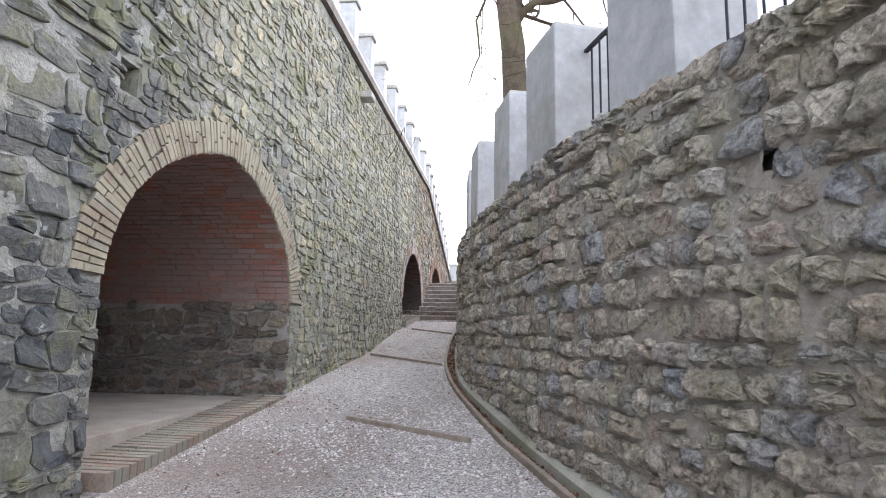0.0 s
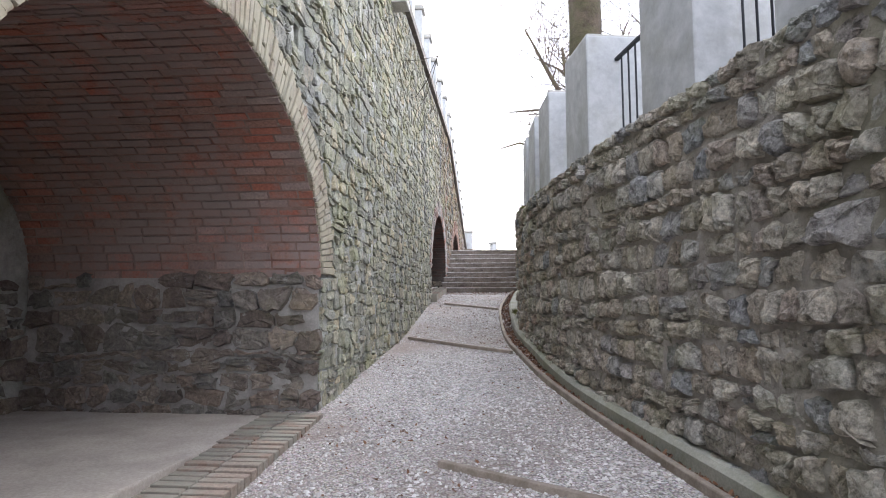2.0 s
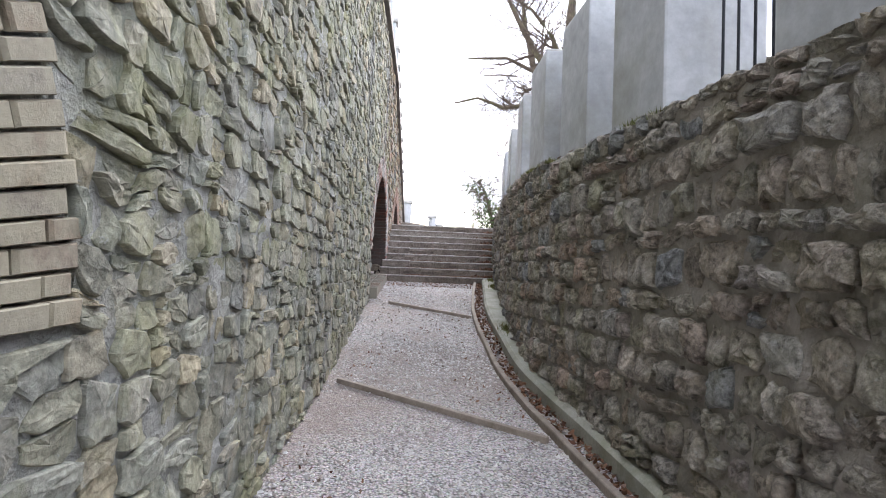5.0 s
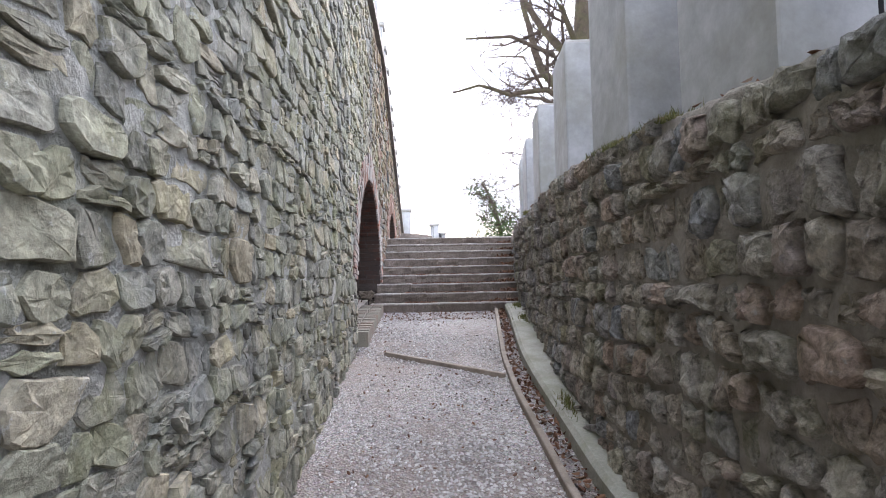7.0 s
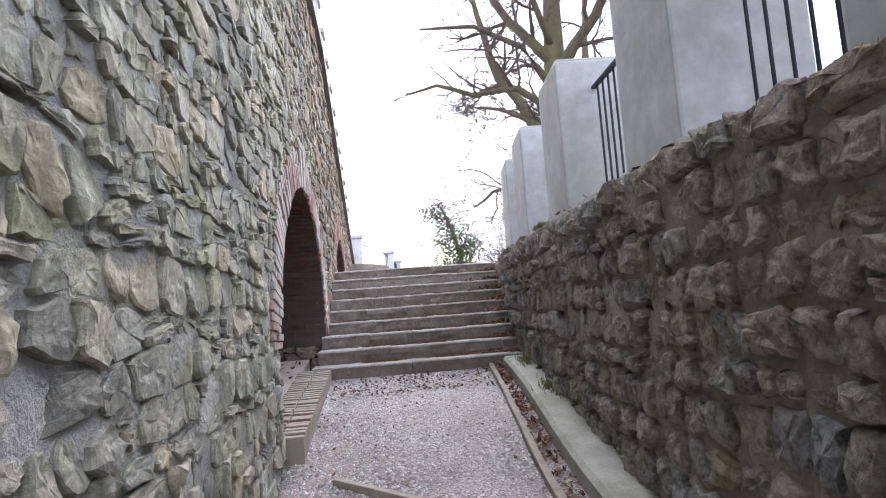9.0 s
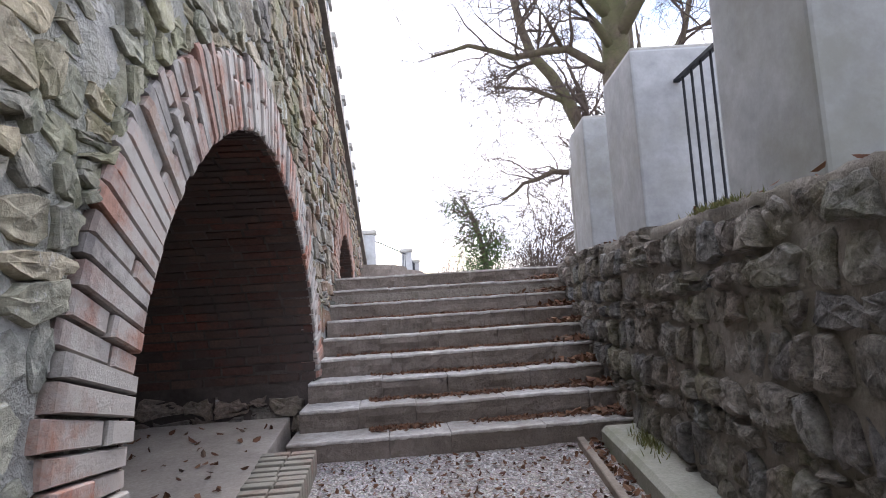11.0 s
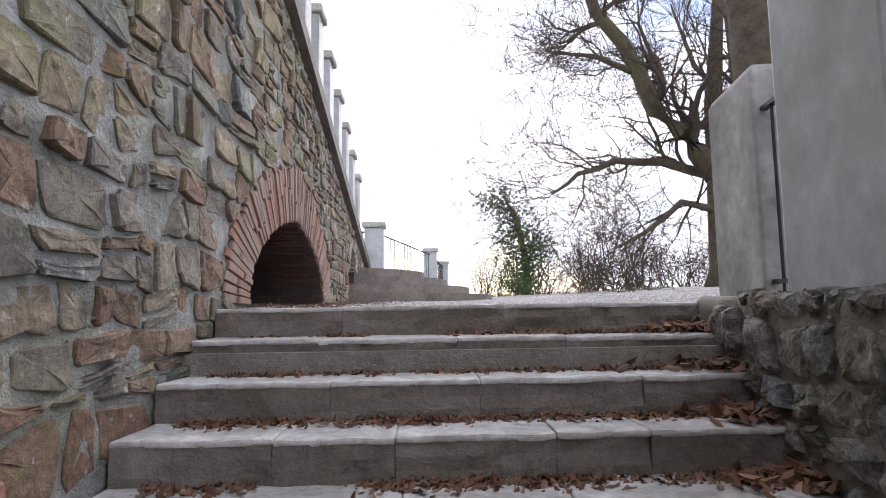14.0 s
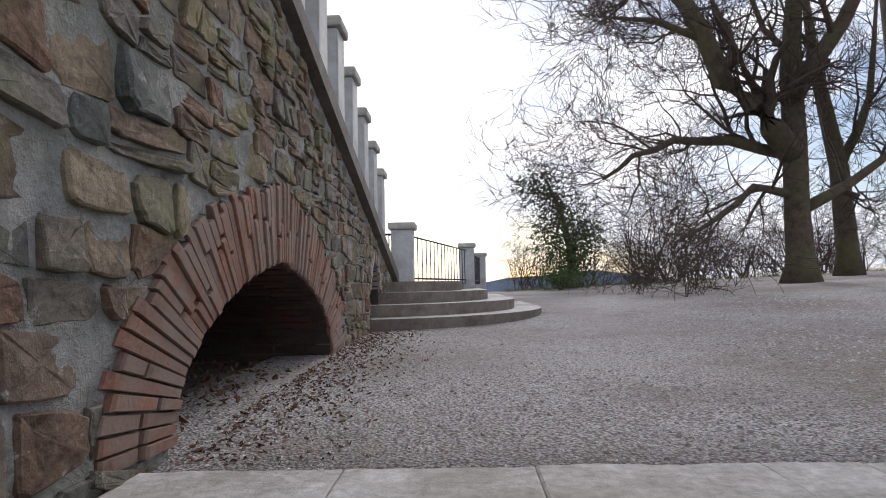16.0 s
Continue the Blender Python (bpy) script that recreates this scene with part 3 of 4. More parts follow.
brick_curb_mat = brick_material("worn_curb_brick", [(0.24, 0.17, 0.135), (0.27, 0.21, 0.17), (0.22, 0.2, 0.17)], (0.24, 0.23, 0.19))

# ---- stairs ----
def slab_mesh(w, d, h, seed):
    rnd = random.Random(seed)
    bm = bmesh.new()
    add_box(bm, (0, 0, -h), (w, d, 0), 0.009)
    bmesh.ops.subdivide_edges(bm, edges=[e for e in bm.edges if abs(e.verts[0].co.x - e.verts[1].co.x) > w * 0.5], cuts=max(5, int(w / 0.05)))
    for v in bm.verts:
        chip = 0.02 * noise.noise(Vector((v.co.x * 6, seed, 1))) + 0.011 * noise.noise(Vector((v.co.x * 19, seed, 4)))
        v.co += Vector((0, chip if v.co.y < 0.1 else 0, 0.006 * noise.noise(Vector((v.co.x * 5, v.co.y * 5, seed))) + rnd.uniform(-0.003, 0.002)))
    return bm


def riser_mesh(w, h, seed):
    rnd = random.Random(seed)
    bm = bmesh.new()
    bmesh.ops.create_grid(bm, x_segments=9, y_segments=4, size=0.5)
    bmesh.ops.transform(bm, matrix=Matrix.Translation((w / 2, 0, -h / 2)) @ Matrix.Rotation(math.pi / 2, 4, "X") @ Matrix.Diagonal((w, h, 1, 1)), verts=bm.verts)
    for v in bm.verts:
        v.co.y += rnd.uniform(-0.005, 0.005) + 0.022 * noise.noise(Vector((v.co.x * 7, v.co.z * 11, seed)))
    e = bmesh.ops.extrude_face_region(bm, geom=bm.faces[:])
    for v in e["geom"]:
        if isinstance(v, bmesh.types.BMVert):
            v.co.y = TREAD + 0.06
    return bm


for s in range(STEPS):
    y = STEP_Y + TREAD * s
    z = STEP_Z + RISER * s
    x0 = (-2.94, -2.9, -2.88)[s] if s < 3 else WALL_X - 0.005
    x1 = right_x(y) + 0.03
    t = thing("stone_step", "worn grey stone step of joined slabs strewn with leaves", "step", None, "lower stair steps")
    x = x0
    while x < x1 - 0.02:
        w = min(random.uniform(0.3, 0.75), x1 - x)
        if x1 - x - w < 0.14:
            w = x1 - x
        dy, dz = random.uniform(-0.012, 0.012), random.uniform(-0.004, 0.004)
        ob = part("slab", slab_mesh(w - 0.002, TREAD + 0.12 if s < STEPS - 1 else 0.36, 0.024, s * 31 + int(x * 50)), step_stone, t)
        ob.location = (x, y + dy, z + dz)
        ob = part("riser", riser_mesh(w - 0.003, RISER + (0.25 if s == 0 else 0.05), s * 17 + int(x * 70)), shaded_riser_stone, t, "rough hewn brown riser face with shade in its colour")
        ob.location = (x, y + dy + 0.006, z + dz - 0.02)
        x += w
tagged(part("stair_bed", box((WALL_X - 0.02, STEP_Y + 2.3, 1.8), (-0.1, 20.95, 3.2)), mortar_right), "packed bed under the stair", "stair bed", kind="structure")

# far curved steps
for k in range(4):
    bm = bmesh.new()
    rx, ry, z = 2.48 - 0.42 * k, 3.1 - 0.42 * k, 3.63 + 0.145 * k
    pts = [(WALL_X - 0.2 + rx * math.sin(math.pi * j / 36), 29.0 - ry * math.cos(math.pi * j / 36)) for j in range(19)] + [(WALL_X - 0.2 + rx, 34), (WALL_X - 0.2, 34)]
    vs = [bm.verts.new((x, y, z)) for x, y in pts]
    f = bm.faces.new(vs)
    e = bmesh.ops.extrude_face_region(bm, geom=[f])
    bmesh.ops.translate(bm, verts=[v for v in e["geom"] if isinstance(v, bmesh.types.BMVert)], vec=(0, 0, -0.3 - 0.1 * k))
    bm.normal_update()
    # Upright sides take the riser colour with its painted shade, tops the tread colour.
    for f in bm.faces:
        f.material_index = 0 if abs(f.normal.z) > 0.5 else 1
    tagged(part("curved_step", bm, [step_stone, shaded_riser_stone]), "broad rounded stone step at the foot of the upper stair", "step", "curved upper steps")

for k, (x, y) in enumerate(((-2.72, 28.6), (-1.68, 33.4), (-1.25, 37.8))):
    t = thing("landing_post", "white square stone post with a flat cap at the landing railing", "post", pose(x, y, 4.03), "landing posts")
    part("shaft", box((-0.17, -0.17, -0.25), (0.17, 0.17, 0.86), 0.015), concrete, t)
    part("cap", box((-0.215, -0.215, 0.864), (0.215, 0.215, 0.97), 0.03), weathered, t)
for (x0, y0), (x1, y1) in (((-2.72, 28.6), (-1.68, 33.4)), ((-1.68, 33.4), (-1.25, 37.8)), ((-3.6, 28.6), (-2.72, 28.6))):
    t = thing("landing_railing", "dark iron railing with slim bars between white posts", "railing", pose(x0, y0, 4.03), "landing railings")
    d = Vector((x1 - x0, y1 - y0, 0))
    for name, z in (("top_rail", 0.8), ("bottom_rail", 0.1)):
        bm = bmesh.new()
        tube(bm, [Vector((0, 0, z)), d + Vector((0, 0, z))], [0.018, 0.018], 6)
        part(name, bm, iron, t)
    count = int(d.length / 0.3) + 2
    for k in range(1, count):
        bm = bmesh.new()
        tube(bm, [d * (k / count) + Vector((0, 0, 0.0)), d * (k / count) + Vector((0, 0, 0.8))], [0.01, 0.01], 5)
        part("bar", bm, iron, t)


# ---- trees ----
def grow(bm_limb, bm_twig, rnd, p, d, length, radius, depth, droop=0.0):
    steps = 5 if depth > 2 else 4
    pts, radii = [p], [radius]
    dirs = [d]
    for k in range(steps):
        wob = 0.22 if depth > 2 else 0.2
        d = (d + Vector((rnd.gauss(0, wob), rnd.gauss(0, wob), rnd.gauss(0.03 - droop, wob)))).normalized()
        p = p + d * (length / steps)
        pts.append(p)
        dirs.append(d)
        radii.append(radius * (1 - 0.62 * (k + 1) / steps))
    tube(bm_limb if depth > 2 else bm_twig, pts, radii, 7 if depth > 3 else (5 if depth > 1 else 3))
    if depth == 0:
        return
    count = {4: 6, 3: 6, 2: 6, 1: 5}.get(depth, 5)
    for k in range(count):
        i = rnd.randint(1, steps) if k else steps
        q = dirs[i].orthogonal().normalized()
        q.rotate(Matrix.Rotation(rnd.uniform(0, 6.28), 3, dirs[i]))
        nd = (dirs[i] * rnd.uniform(0.5, 1.0) + q * rnd.uniform(0.5, 1.0)).normalized()
        grow(bm_limb, bm_twig, rnd, pts[i], nd, length * rnd.uniform(0.5, 0.78), max(0.008, radii[i] * rnd.uniform(0.45, 0.7)), depth - 1, droop)


def tree(name, label, base, trunk, radii, limbs, seed, depth=3):
    """trunk: points from the base; limbs: (list of points from the base, start radius)."""
    rnd = random.Random(seed)
    t = thing(name, label, "tree", Matrix.Translation(base))
    b0, b2 = bmesh.new(), bmesh.new()
    pts = [Vector(p) for p in trunk]
    tube(b0, pts, radii, 12)
    for line, r, *less in limbs:
        deep, count, reach = (less[0], 2, 0.55) if less else (depth, 3, 1.0)
        b1 = bmesh.new()
        lp = [Vector(p) for p in line]
        fine = [lp[k].lerp(lp[k + 1], f) + Vector([rnd.gauss(0, r * 0.25) if f else 0 for _ in range(3)]) for k in range(len(lp) - 1) for f in (0, 0.5)] + [lp[-1]]
        tube(b1, fine, [r * (1 - 0.75 * k / (len(fine) - 1)) for k in range(len(fine))], 8)
        part("limb", b1, bark, t, smooth=True)
        for k in range(1, len(lp)):
            rr = r * (1 - 0.75 * k / (len(lp) - 1))
            for i in range(count if k < len(lp) - 1 else count + 1):
                d = (lp[k] - lp[k - 1]).normalized()
                q = d.orthogonal().normalized()
                q.rotate(Matrix.Rotation(rnd.uniform(0, 6.28), 3, d))
                grow(b2, b2, rnd, lp[k - 1].lerp(lp[k], rnd.uniform(0.4, 1)), (d * 0.5 + q * rnd.uniform(0.5, 1.0)).normalized(), reach * rnd.uniform(1.3, 2.6), rr * 0.5, deep)
    part("trunk", b0, bark, t, smooth=True)
    tagged(part("crown", b2, twig_mat, t, "bare winter branches and twigs"), kind="stuff")
    return t


tree("bare_tree", "large bare winter tree with a leaning limb and mossy bark", (6.4, 33.9, 4.0),
     [(0, 0, -0.3), (0.03, 0, 0.4), (0, 0, 1.6), (0.05, 0, 3.4), (0.15, 0.2, 5.2), (0.5, 0.3, 8.0), (0.7, 0.3, 11.5)], [0.55, 0.34, 0.29, 0.28, 0.25, 0.17, 0.03],
     [([(0, 0, 3.0), (-1.1, -0.4, 4.2), (-2.3, -0.8, 5.6), (-3.5, -1.0, 7.3), (-4.0, -1.2, 9.0), (-4.4, -1.4, 11.0)], 0.32),
      ([(0, 0, 3.0), (-1.4, 0.3, 3.5), (-2.7, 0.5, 3.6), (-3.8, 0.4, 3.2), (-4.6, 0.3, 2.6)], 0.16),
      ([(-2.4, -0.8, 5.7), (-3.6, -1.0, 6.1), (-4.9, -1.1, 6.2)], 0.11),
      ([(0.05, 0, 4.4), (1.2, -0.3, 6.2), (2.2, -0.5, 8.2), (3.0, -0.8, 10.5)], 0.24),
      ([(0, 0, 2.0), (-1.2, -0.4, 2.2), (-2.4, -0.6, 1.3), (-3.2, -0.7, 0.9)], 0.12),
      ([(0, 0, 1.6), (1.6, 0.3, 2.4), (3.0, 0.5, 3.4), (4.5, 0.6, 4.8)], 0.16)], 5)
tree("bare_tree", "bare winter tree with a stout trunk beside the gravel terrace", (2.15, 24.2, 3.5),
     [(0, 0, -0.25), (0, 0, 0.25), (0.02, 0, 1.5), (-0.02, 0.05, 3.5), (0.1, 0.1, 6.0), (0.2, 0.1, 9.0)], [0.5, 0.34, 0.29, 0.27, 0.2, 0.03],
     [([(0, 0, 4.2), (0.8, -0.7, 5.4), (1.4, -1.6, 6.8), (1.6, -2.2, 8.5)], 0.15),
      ([(0, 0, 4.6), (-0.9, 0.3, 5.8), (-1.7, 0.5, 7.4), (-2.4, 0.8, 9.0)], 0.14),
      ([(0.1, 0.1, 6.0), (0.9, 0.7, 7.4), (1.6, 1.2, 9.2)], 0.12),
      ([(0, 0, 5.0), (-0.6, -0.6, 6.0), (-1.3, -1.0, 6.6), (-2.2, -1.2, 7.0)], 0.09),
      ([(0, 0, 3.5), (-0.9, 0.1, 4.1), (-1.9, 0.2, 4.0), (-2.7, 0.3, 4.3), (-3.4, 0.3, 4.1)], 0.1, 1),
      ([(0, 0, 3.9), (-0.8, -0.3, 4.9), (-1.9, -0.5, 5.3), (-3.1, -0.6, 5.2)], 0.1, 1),
      ([(-1.0, 0.1, 4.1), (-1.6, -0.4, 4.8), (-2.6, -0.6, 4.7)], 0.05, 1)], 11, 2)
tree("bare_tree", "bare mossy tree standing behind the concrete pillars", (0.08, 11.9, 3.05),
     [(0, 0, -0.2), (0, 0, 0.3), (0.0, 0, 1.6), (0.05, 0, 3.2), (0.0, 0, 4.6), (-0.1, 0, 5.4), (-0.45, 0.1, 8.0)], [0.42, 0.3, 0.27, 0.26, 0.26, 0.24, 0.06],
     [([(0, 0, 5.1), (0.5, 0.1, 5.7), (1.2, 0.2, 5.85), (2.4, 0.2, 6.1), (3.4, 0.2, 6.8)], 0.12),
      ([(0, 0, 5.2), (0.3, 0, 6.4), (0.5, 0.1, 8.2)], 0.15),
      ([(-0.05, 0, 5.0), (-0.5, -0.1, 5.9), (-0.78, -0.1, 5.2), (-0.7, -0.1, 4.4), (-0.95, -0.1, 3.7)], 0.045)], 17, 1)
tree("bare_tree", "slender bare tree on the far side of the terrace", (9.2, 36.5, 4.2),
     [(0, 0, -0.3), (0, 0, 0.5), (-0.1, 0, 3.0), (-0.6, 0, 6.0), (-0.9, 0, 10.0)], [0.45, 0.3, 0.25, 0.17, 0.03],
     [([(-0.1, 0, 3.0), (0.9, 0, 5.0), (1.3, 0, 8.0)], 0.16), ([(-0.5, 0, 5.4), (-1.9, 0.2, 7.2), (-2.5, 0.4, 9.5)], 0.14)], 23, 2)


def shrub(base, height, stems, seed, label):
    rnd = random.Random(seed)
    t = thing("bare_shrub", label, "shrub", Matrix.Translation(base), "shrubs along the terrace edge")
    b1, b2 = bmesh.new(), bmesh.new()
    for k in range(stems):
        d = Vector((rnd.gauss(0, 0.35), rnd.gauss(0, 0.35), 1)).normalized()
        grow(b1, b2, rnd, Vector((rnd.uniform(-0.5, 0.5), rnd.uniform(-0.5, 0.5), -0.3)), d, height * rnd.uniform(0.6, 1.0), 0.035, 2)
    tagged(part("stem", b1, bark, t), kind="stuff") if len(b1.verts) else b1.free()
    tagged(part("crown", b2, twig_mat, t), kind="stuff")
    return t


shrubs = [shrub((0, 0, -50), 3.4, 11, 3, "leafless tangled shrub on the terrace edge"), shrub((0, 0, -50), 2.7, 10, 8, "low leafless shrub on the terrace edge")]
rnd = random.Random(4)
for k in range(32):
    x = 0.5 + 0.62 * k + rnd.uniform(-0.3, 0.3)
    y = 41 + rnd.uniform(-1.5, 5)
    src = shrubs[k % 2]
    m = pose(x, y, plateau_z(x, y), 0, 0, rnd.uniform(0, 360)) @ Matrix.Scale(rnd.uniform(0.8, 1.25) * (0.55 if k < 2 else (1.6 if k % 3 == 0 and k > 5 else 1.0)), 4)
    if k < 2:
        src.matrix_world = m
    else:
        copy_thing(src, m)


def leaf_cloud(bm, rnd, centre, size, count, leaf):
    for k in range(count):
        v = Vector((rnd.gauss(0, 1), rnd.gauss(0, 1), rnd.gauss(0, 1)))
        p = Vector(centre) + Vector((v.x * size[0], v.y * size[1], v.z * size[2])) * 0.5
        a = Vector((rnd.gauss(0, 1), rnd.gauss(0, 1), rnd.gauss(0, 1))).normalized()
        c = a.orthogonal().normalized() * leaf * rnd.uniform(0.5, 1.1)
        a = a * leaf * rnd.uniform(0.7, 1.4)
        bm.faces.new([bm.verts.new(p + q) for q in (-a, c * 0.6, a, -c * 0.6)])


rnd = random.Random(9)
t = thing("ivy_clad_tree", "small tree wrapped in dark green ivy at the terrace edge", "tree", Matrix.Translation((1.7, 38.6, plateau_z(1.7, 38.6))))
b0, b1, b2 = bmesh.new(), bmesh.new(), bmesh.new()
tube(b0, [Vector(p) for p in ((0, 0, -0.3), (0.05, 0, 1.2), (-0.3, 0, 2.6), (-0.7, 0, 3.6))], [0.16, 0.12, 0.09, 0.04], 7)
for k in range(9):
    grow(b1, b1, rnd, Vector((rnd.uniform(-0.4, 0.1), 0, rnd.uniform(0.8, 3.0))), Vector((rnd.gauss(0, 1), rnd.gauss(0, 1), 0.6)).normalized(), 1.2, 0.03, 2)
for c, s, q in (((0, 0, 0.8), (0.9, 0.9, 1.0), 900), ((-0.2, 0, 2.0), (1.0, 0.9, 1.1), 1000), ((-0.7, 0, 3.2), (0.7, 0.6, 0.9), 550), ((-1.3, 0, 3.4), (0.5, 0.4, 0.4), 150), ((0.5, 0, 1.6), (0.6, 0.5, 0.6), 250)):
    leaf_cloud(b2, rnd, c, s, q, 0.075)
part("trunk", b0, bark, t)
tagged(part("crown", b1, twig_mat, t), kind="stuff")
part("ivy_leaves", b2, ivy_mat, t, "dark green ivy leaves")

rnd = random.Random(12)
t = thing("evergreen_bush", "small dark green bush beside the curved steps", "bush", Matrix.Translation((1.2, 37.5, plateau_z(1.2, 37.5))))
b1, b2 = bmesh.new(), bmesh.new()
for k in range(5):
    tube(b1, [Vector((0, 0, -0.1)), Vector((rnd.uniform(-0.4, 0.4), rnd.uniform(-0.3, 0.3), 0.55))], [0.02, 0.01], 4)
leaf_cloud(b2, rnd, (0, 0, 0.35), (0.7, 0.6, 0.35), 700, 0.05)
part("stems", b1, bark, t)
part("leaves", b2, ivy_mat, t)

# far hills
bm = bmesh.new()
prev = None
for k in range(81):
    a = radians(-80 + 160 * k / 80)
    x, y = 2400 * math.sin(a), 2400 * math.cos(a)
    h = -40 + 90 * (0.5 + noise.noise(Vector((a * 3, 1, 0)))) + 25 * noise.noise(Vector((a * 11, 4, 0)))
    row = [bm.verts.new((x, y, -160)), bm.verts.new((x * 1.02, y * 1.02, h)), bm.verts.new((x * 1.3, y * 1.3, -200))]
    if prev:
        for j in range(2):
            bm.faces.new((prev[j], prev[j + 1], row[j + 1], row[j]))
    prev = row
tagged(part("backdrop_hills", bm, hill_mat), "blue grey hills on the far horizon", "hills", kind="structure")


# ---- masonry pieces ----
def courses(u0, u1, v0, v1, high, wide, joint, wave, ragged, rnd, split=0.14):
    """Outlines of roughly coursed rubble: uneven courses of stones of many widths, some of them two to a course."""
    edge = [v0]
    while edge[-1] < v1:
        edge.append(edge[-1] + rnd.uniform(*high))

    def level(j, u):
        h = high[0]
        return edge[j] + h * wave * (noise.noise(Vector((u * 1.1, j * 3.7, 5))) + 0.7 * noise.noise(Vector((u * 3.7, j * 5.1, 9))))

    for j in range(len(edge) - 1):
        h = edge[j + 1] - edge[j]
        u = u0 - rnd.uniform(0, wide[1])
        lean0 = 0.0
        while u < u1:
            w = rnd.uniform(*wide) * (1.5 if rnd.random() < 0.12 else 1.0) * (0.6 + 0.5 * h / high[1])
            lean1 = rnd.gauss(0, 0.16) * h
            rows = [(0.0, 1.0)]
            if rnd.random() < split:
                f = rnd.uniform(0.35, 0.65)
                rows = [(0.0, f), (f, 1.0)]
            for f0, f1 in rows:
                quad_pts = []
                for uu, ll, f in ((u, lean0, f0), (u + w, lean1, f0), (u + w, lean1, f1), (u, lean0, f1)):
                    x = uu + ll * (f - 0.5)
                    lo, hi = level(j, uu), level(j + 1, uu)
                    quad_pts.append((x, lo + (hi - lo) * f))
                cx, cy = sum(p[0] for p in quad_pts) / 4, sum(p[1] for p in quad_pts) / 4
                poly = []
                for k in range(4):
                    p, before, after = quad_pts[k], quad_pts[k - 1], quad_pts[(k + 1) % 4]
                    p = (p[0] + (joint if p[0] < cx else -joint), p[1] + (joint if p[1] < cy else -joint))
                    c = rnd.uniform(0.05, 0.36) * ragged
                    for q in (before, after):
                        poly.append((p[0] + (q[0] - p[0]) * c + rnd.gauss(0, ragged * 0.006), p[1] + (q[1] - p[1]) * c + rnd.gauss(0, ragged * 0.006)))
                yield (cx, cy), poly
            u += w
            lean0 = lean1


def stone_shape(poly, rnd, proud, rough, rings=((1.0, -0.03), (0.975, 0.7), (0.9, 1.0), (0.5, 1.0))):
    """Rings of (u, v, height) and faces of one broken-faced stone."""
    cx, cy = sum(p[0] for p in poly) / len(poly), sum(p[1] for p in poly) / len(poly)
    ring = []
    for k in range(len(poly)):
        a, c = poly[k], poly[(k + 1) % len(poly)]
        for f in (0.0, 0.5):
            ring.append((a[0] + (c[0] - a[0]) * f + rnd.gauss(0, rough * 0.9), a[1] + (c[1] - a[1]) * f + rnd.gauss(0, rough * 0.9)))
    n = len(ring)
    h = proud * rnd.uniform(0.3, 1.5)
    tx, ty = rnd.gauss(0, 0.07), rnd.gauss(-0.03, 0.07)
    verts, faces = [], []
    for s, e in [(q, f if f < 0 else h * f) for q, f in rings]:
        for x, y in ring:
            g = rnd.gauss(0, rough * (0.45 if s < 0.95 else 0.25)) if e > 0 else 0
            verts.append((cx + (x - cx) * s + (g * 0.4), cy + (y - cy) * s, e + g + (tx * (x - cx) + ty * (y - cy) if e > 0 else 0)))
    verts.append((cx, cy, h + rnd.gauss(0, rough * 0.6)))
    for r in range(3):
        for k in range(n):
            j = (k + 1) % n
            faces.append((r * n + k, r * n + j, (r + 1) * n + j, (r + 1) * n + k))
    for k in range(n):
        faces.append((3 * n + k, 3 * n + (k + 1) % n, 4 * n))
    return verts, faces


def raw_mesh(name, verts, faces, mat, smooth):
    me = bpy.data.meshes.new(name)
    me.from_pydata(verts, [], faces)
    me.polygons.foreach_set("use_smooth", [smooth] * len(me.polygons))
    me.materials.append(mat)
    return me


def lay(stones, place, mat, parent, single, name="stone", limit=300, smooth=False):
    """Stones of (centre, vertices, faces): those that single() picks become parts, the rest one joined part."""
    all_v, all_f, count = [], [], 0
    for centre, verts, faces in stones:
        pts = [place(*v) for v in verts]
        if count < limit and single(*centre):
            ob = new(name, raw_mesh(name, pts, faces, mat, smooth))
            ob.parent = parent
            count += 1
        else:
            o = len(all_v)
            all_v += pts
            all_f += [tuple(o + k for k in f) for f in faces]
    if all_f:
        ob = new(name + "work", raw_mesh(name + "work", all_v, all_f, mat, smooth))
        ob.parent = parent
        tagged(ob, kind="stuff")


def mortar_skin(us, vs, place, height, keep, mat, parent):
    """The uneven face of the mortar between the stones, one sheet of small cells."""
    verts = [place(u, v, height(u, v)) for u in us for v in vs]
    m = len(vs)
    faces = [(i * m + j, i * m + j + 1, (i + 1) * m + j + 1, (i + 1) * m + j)
             for i in range(len(us) - 1) for j in range(m - 1) if keep((us[i] + us[i + 1]) / 2, (vs[j] + vs[j + 1]) / 2)]
    ob = new("mortar_face", raw_mesh("mortar_face", verts, faces, mat, True))
    ob.parent = parent
    return ob


def lumps(u, v, size, seed):
    return size * (1.1 * noise.noise(Vector((u * 4.3, v * 4.3, seed))) + 0.8 * noise.noise(Vector((u * 12, v * 12, seed + 5))))


rnd = random.Random(21)


def push_out(p, inside=False):
    """Moves an outline point out of the arches and their brick rings."""
    y, z = p
    for (c, w, s, r, f), g in zip(ARCHES, RINGS):
        if z > s:
            e, u, v = pointed((c, w, s, r, f)), abs(y - c) / (w + g), (z - s) / (r + g)
            k = u * u + (1 + 2 * e) * v * v
            q = k / (-u * e + math.sqrt(u * u * e * e + k * (1 + 2 * e)))
            if q < 1:
                return (c + (y - c) / max(q, 0.05), s + (z - s) / max(q, 0.05)), q
        elif abs(y - c) < w + 0.02:
            return (c + math.copysign(w + 0.02, y - c), z), abs(y - c) / (w + 0.02)
    return p, 1.0


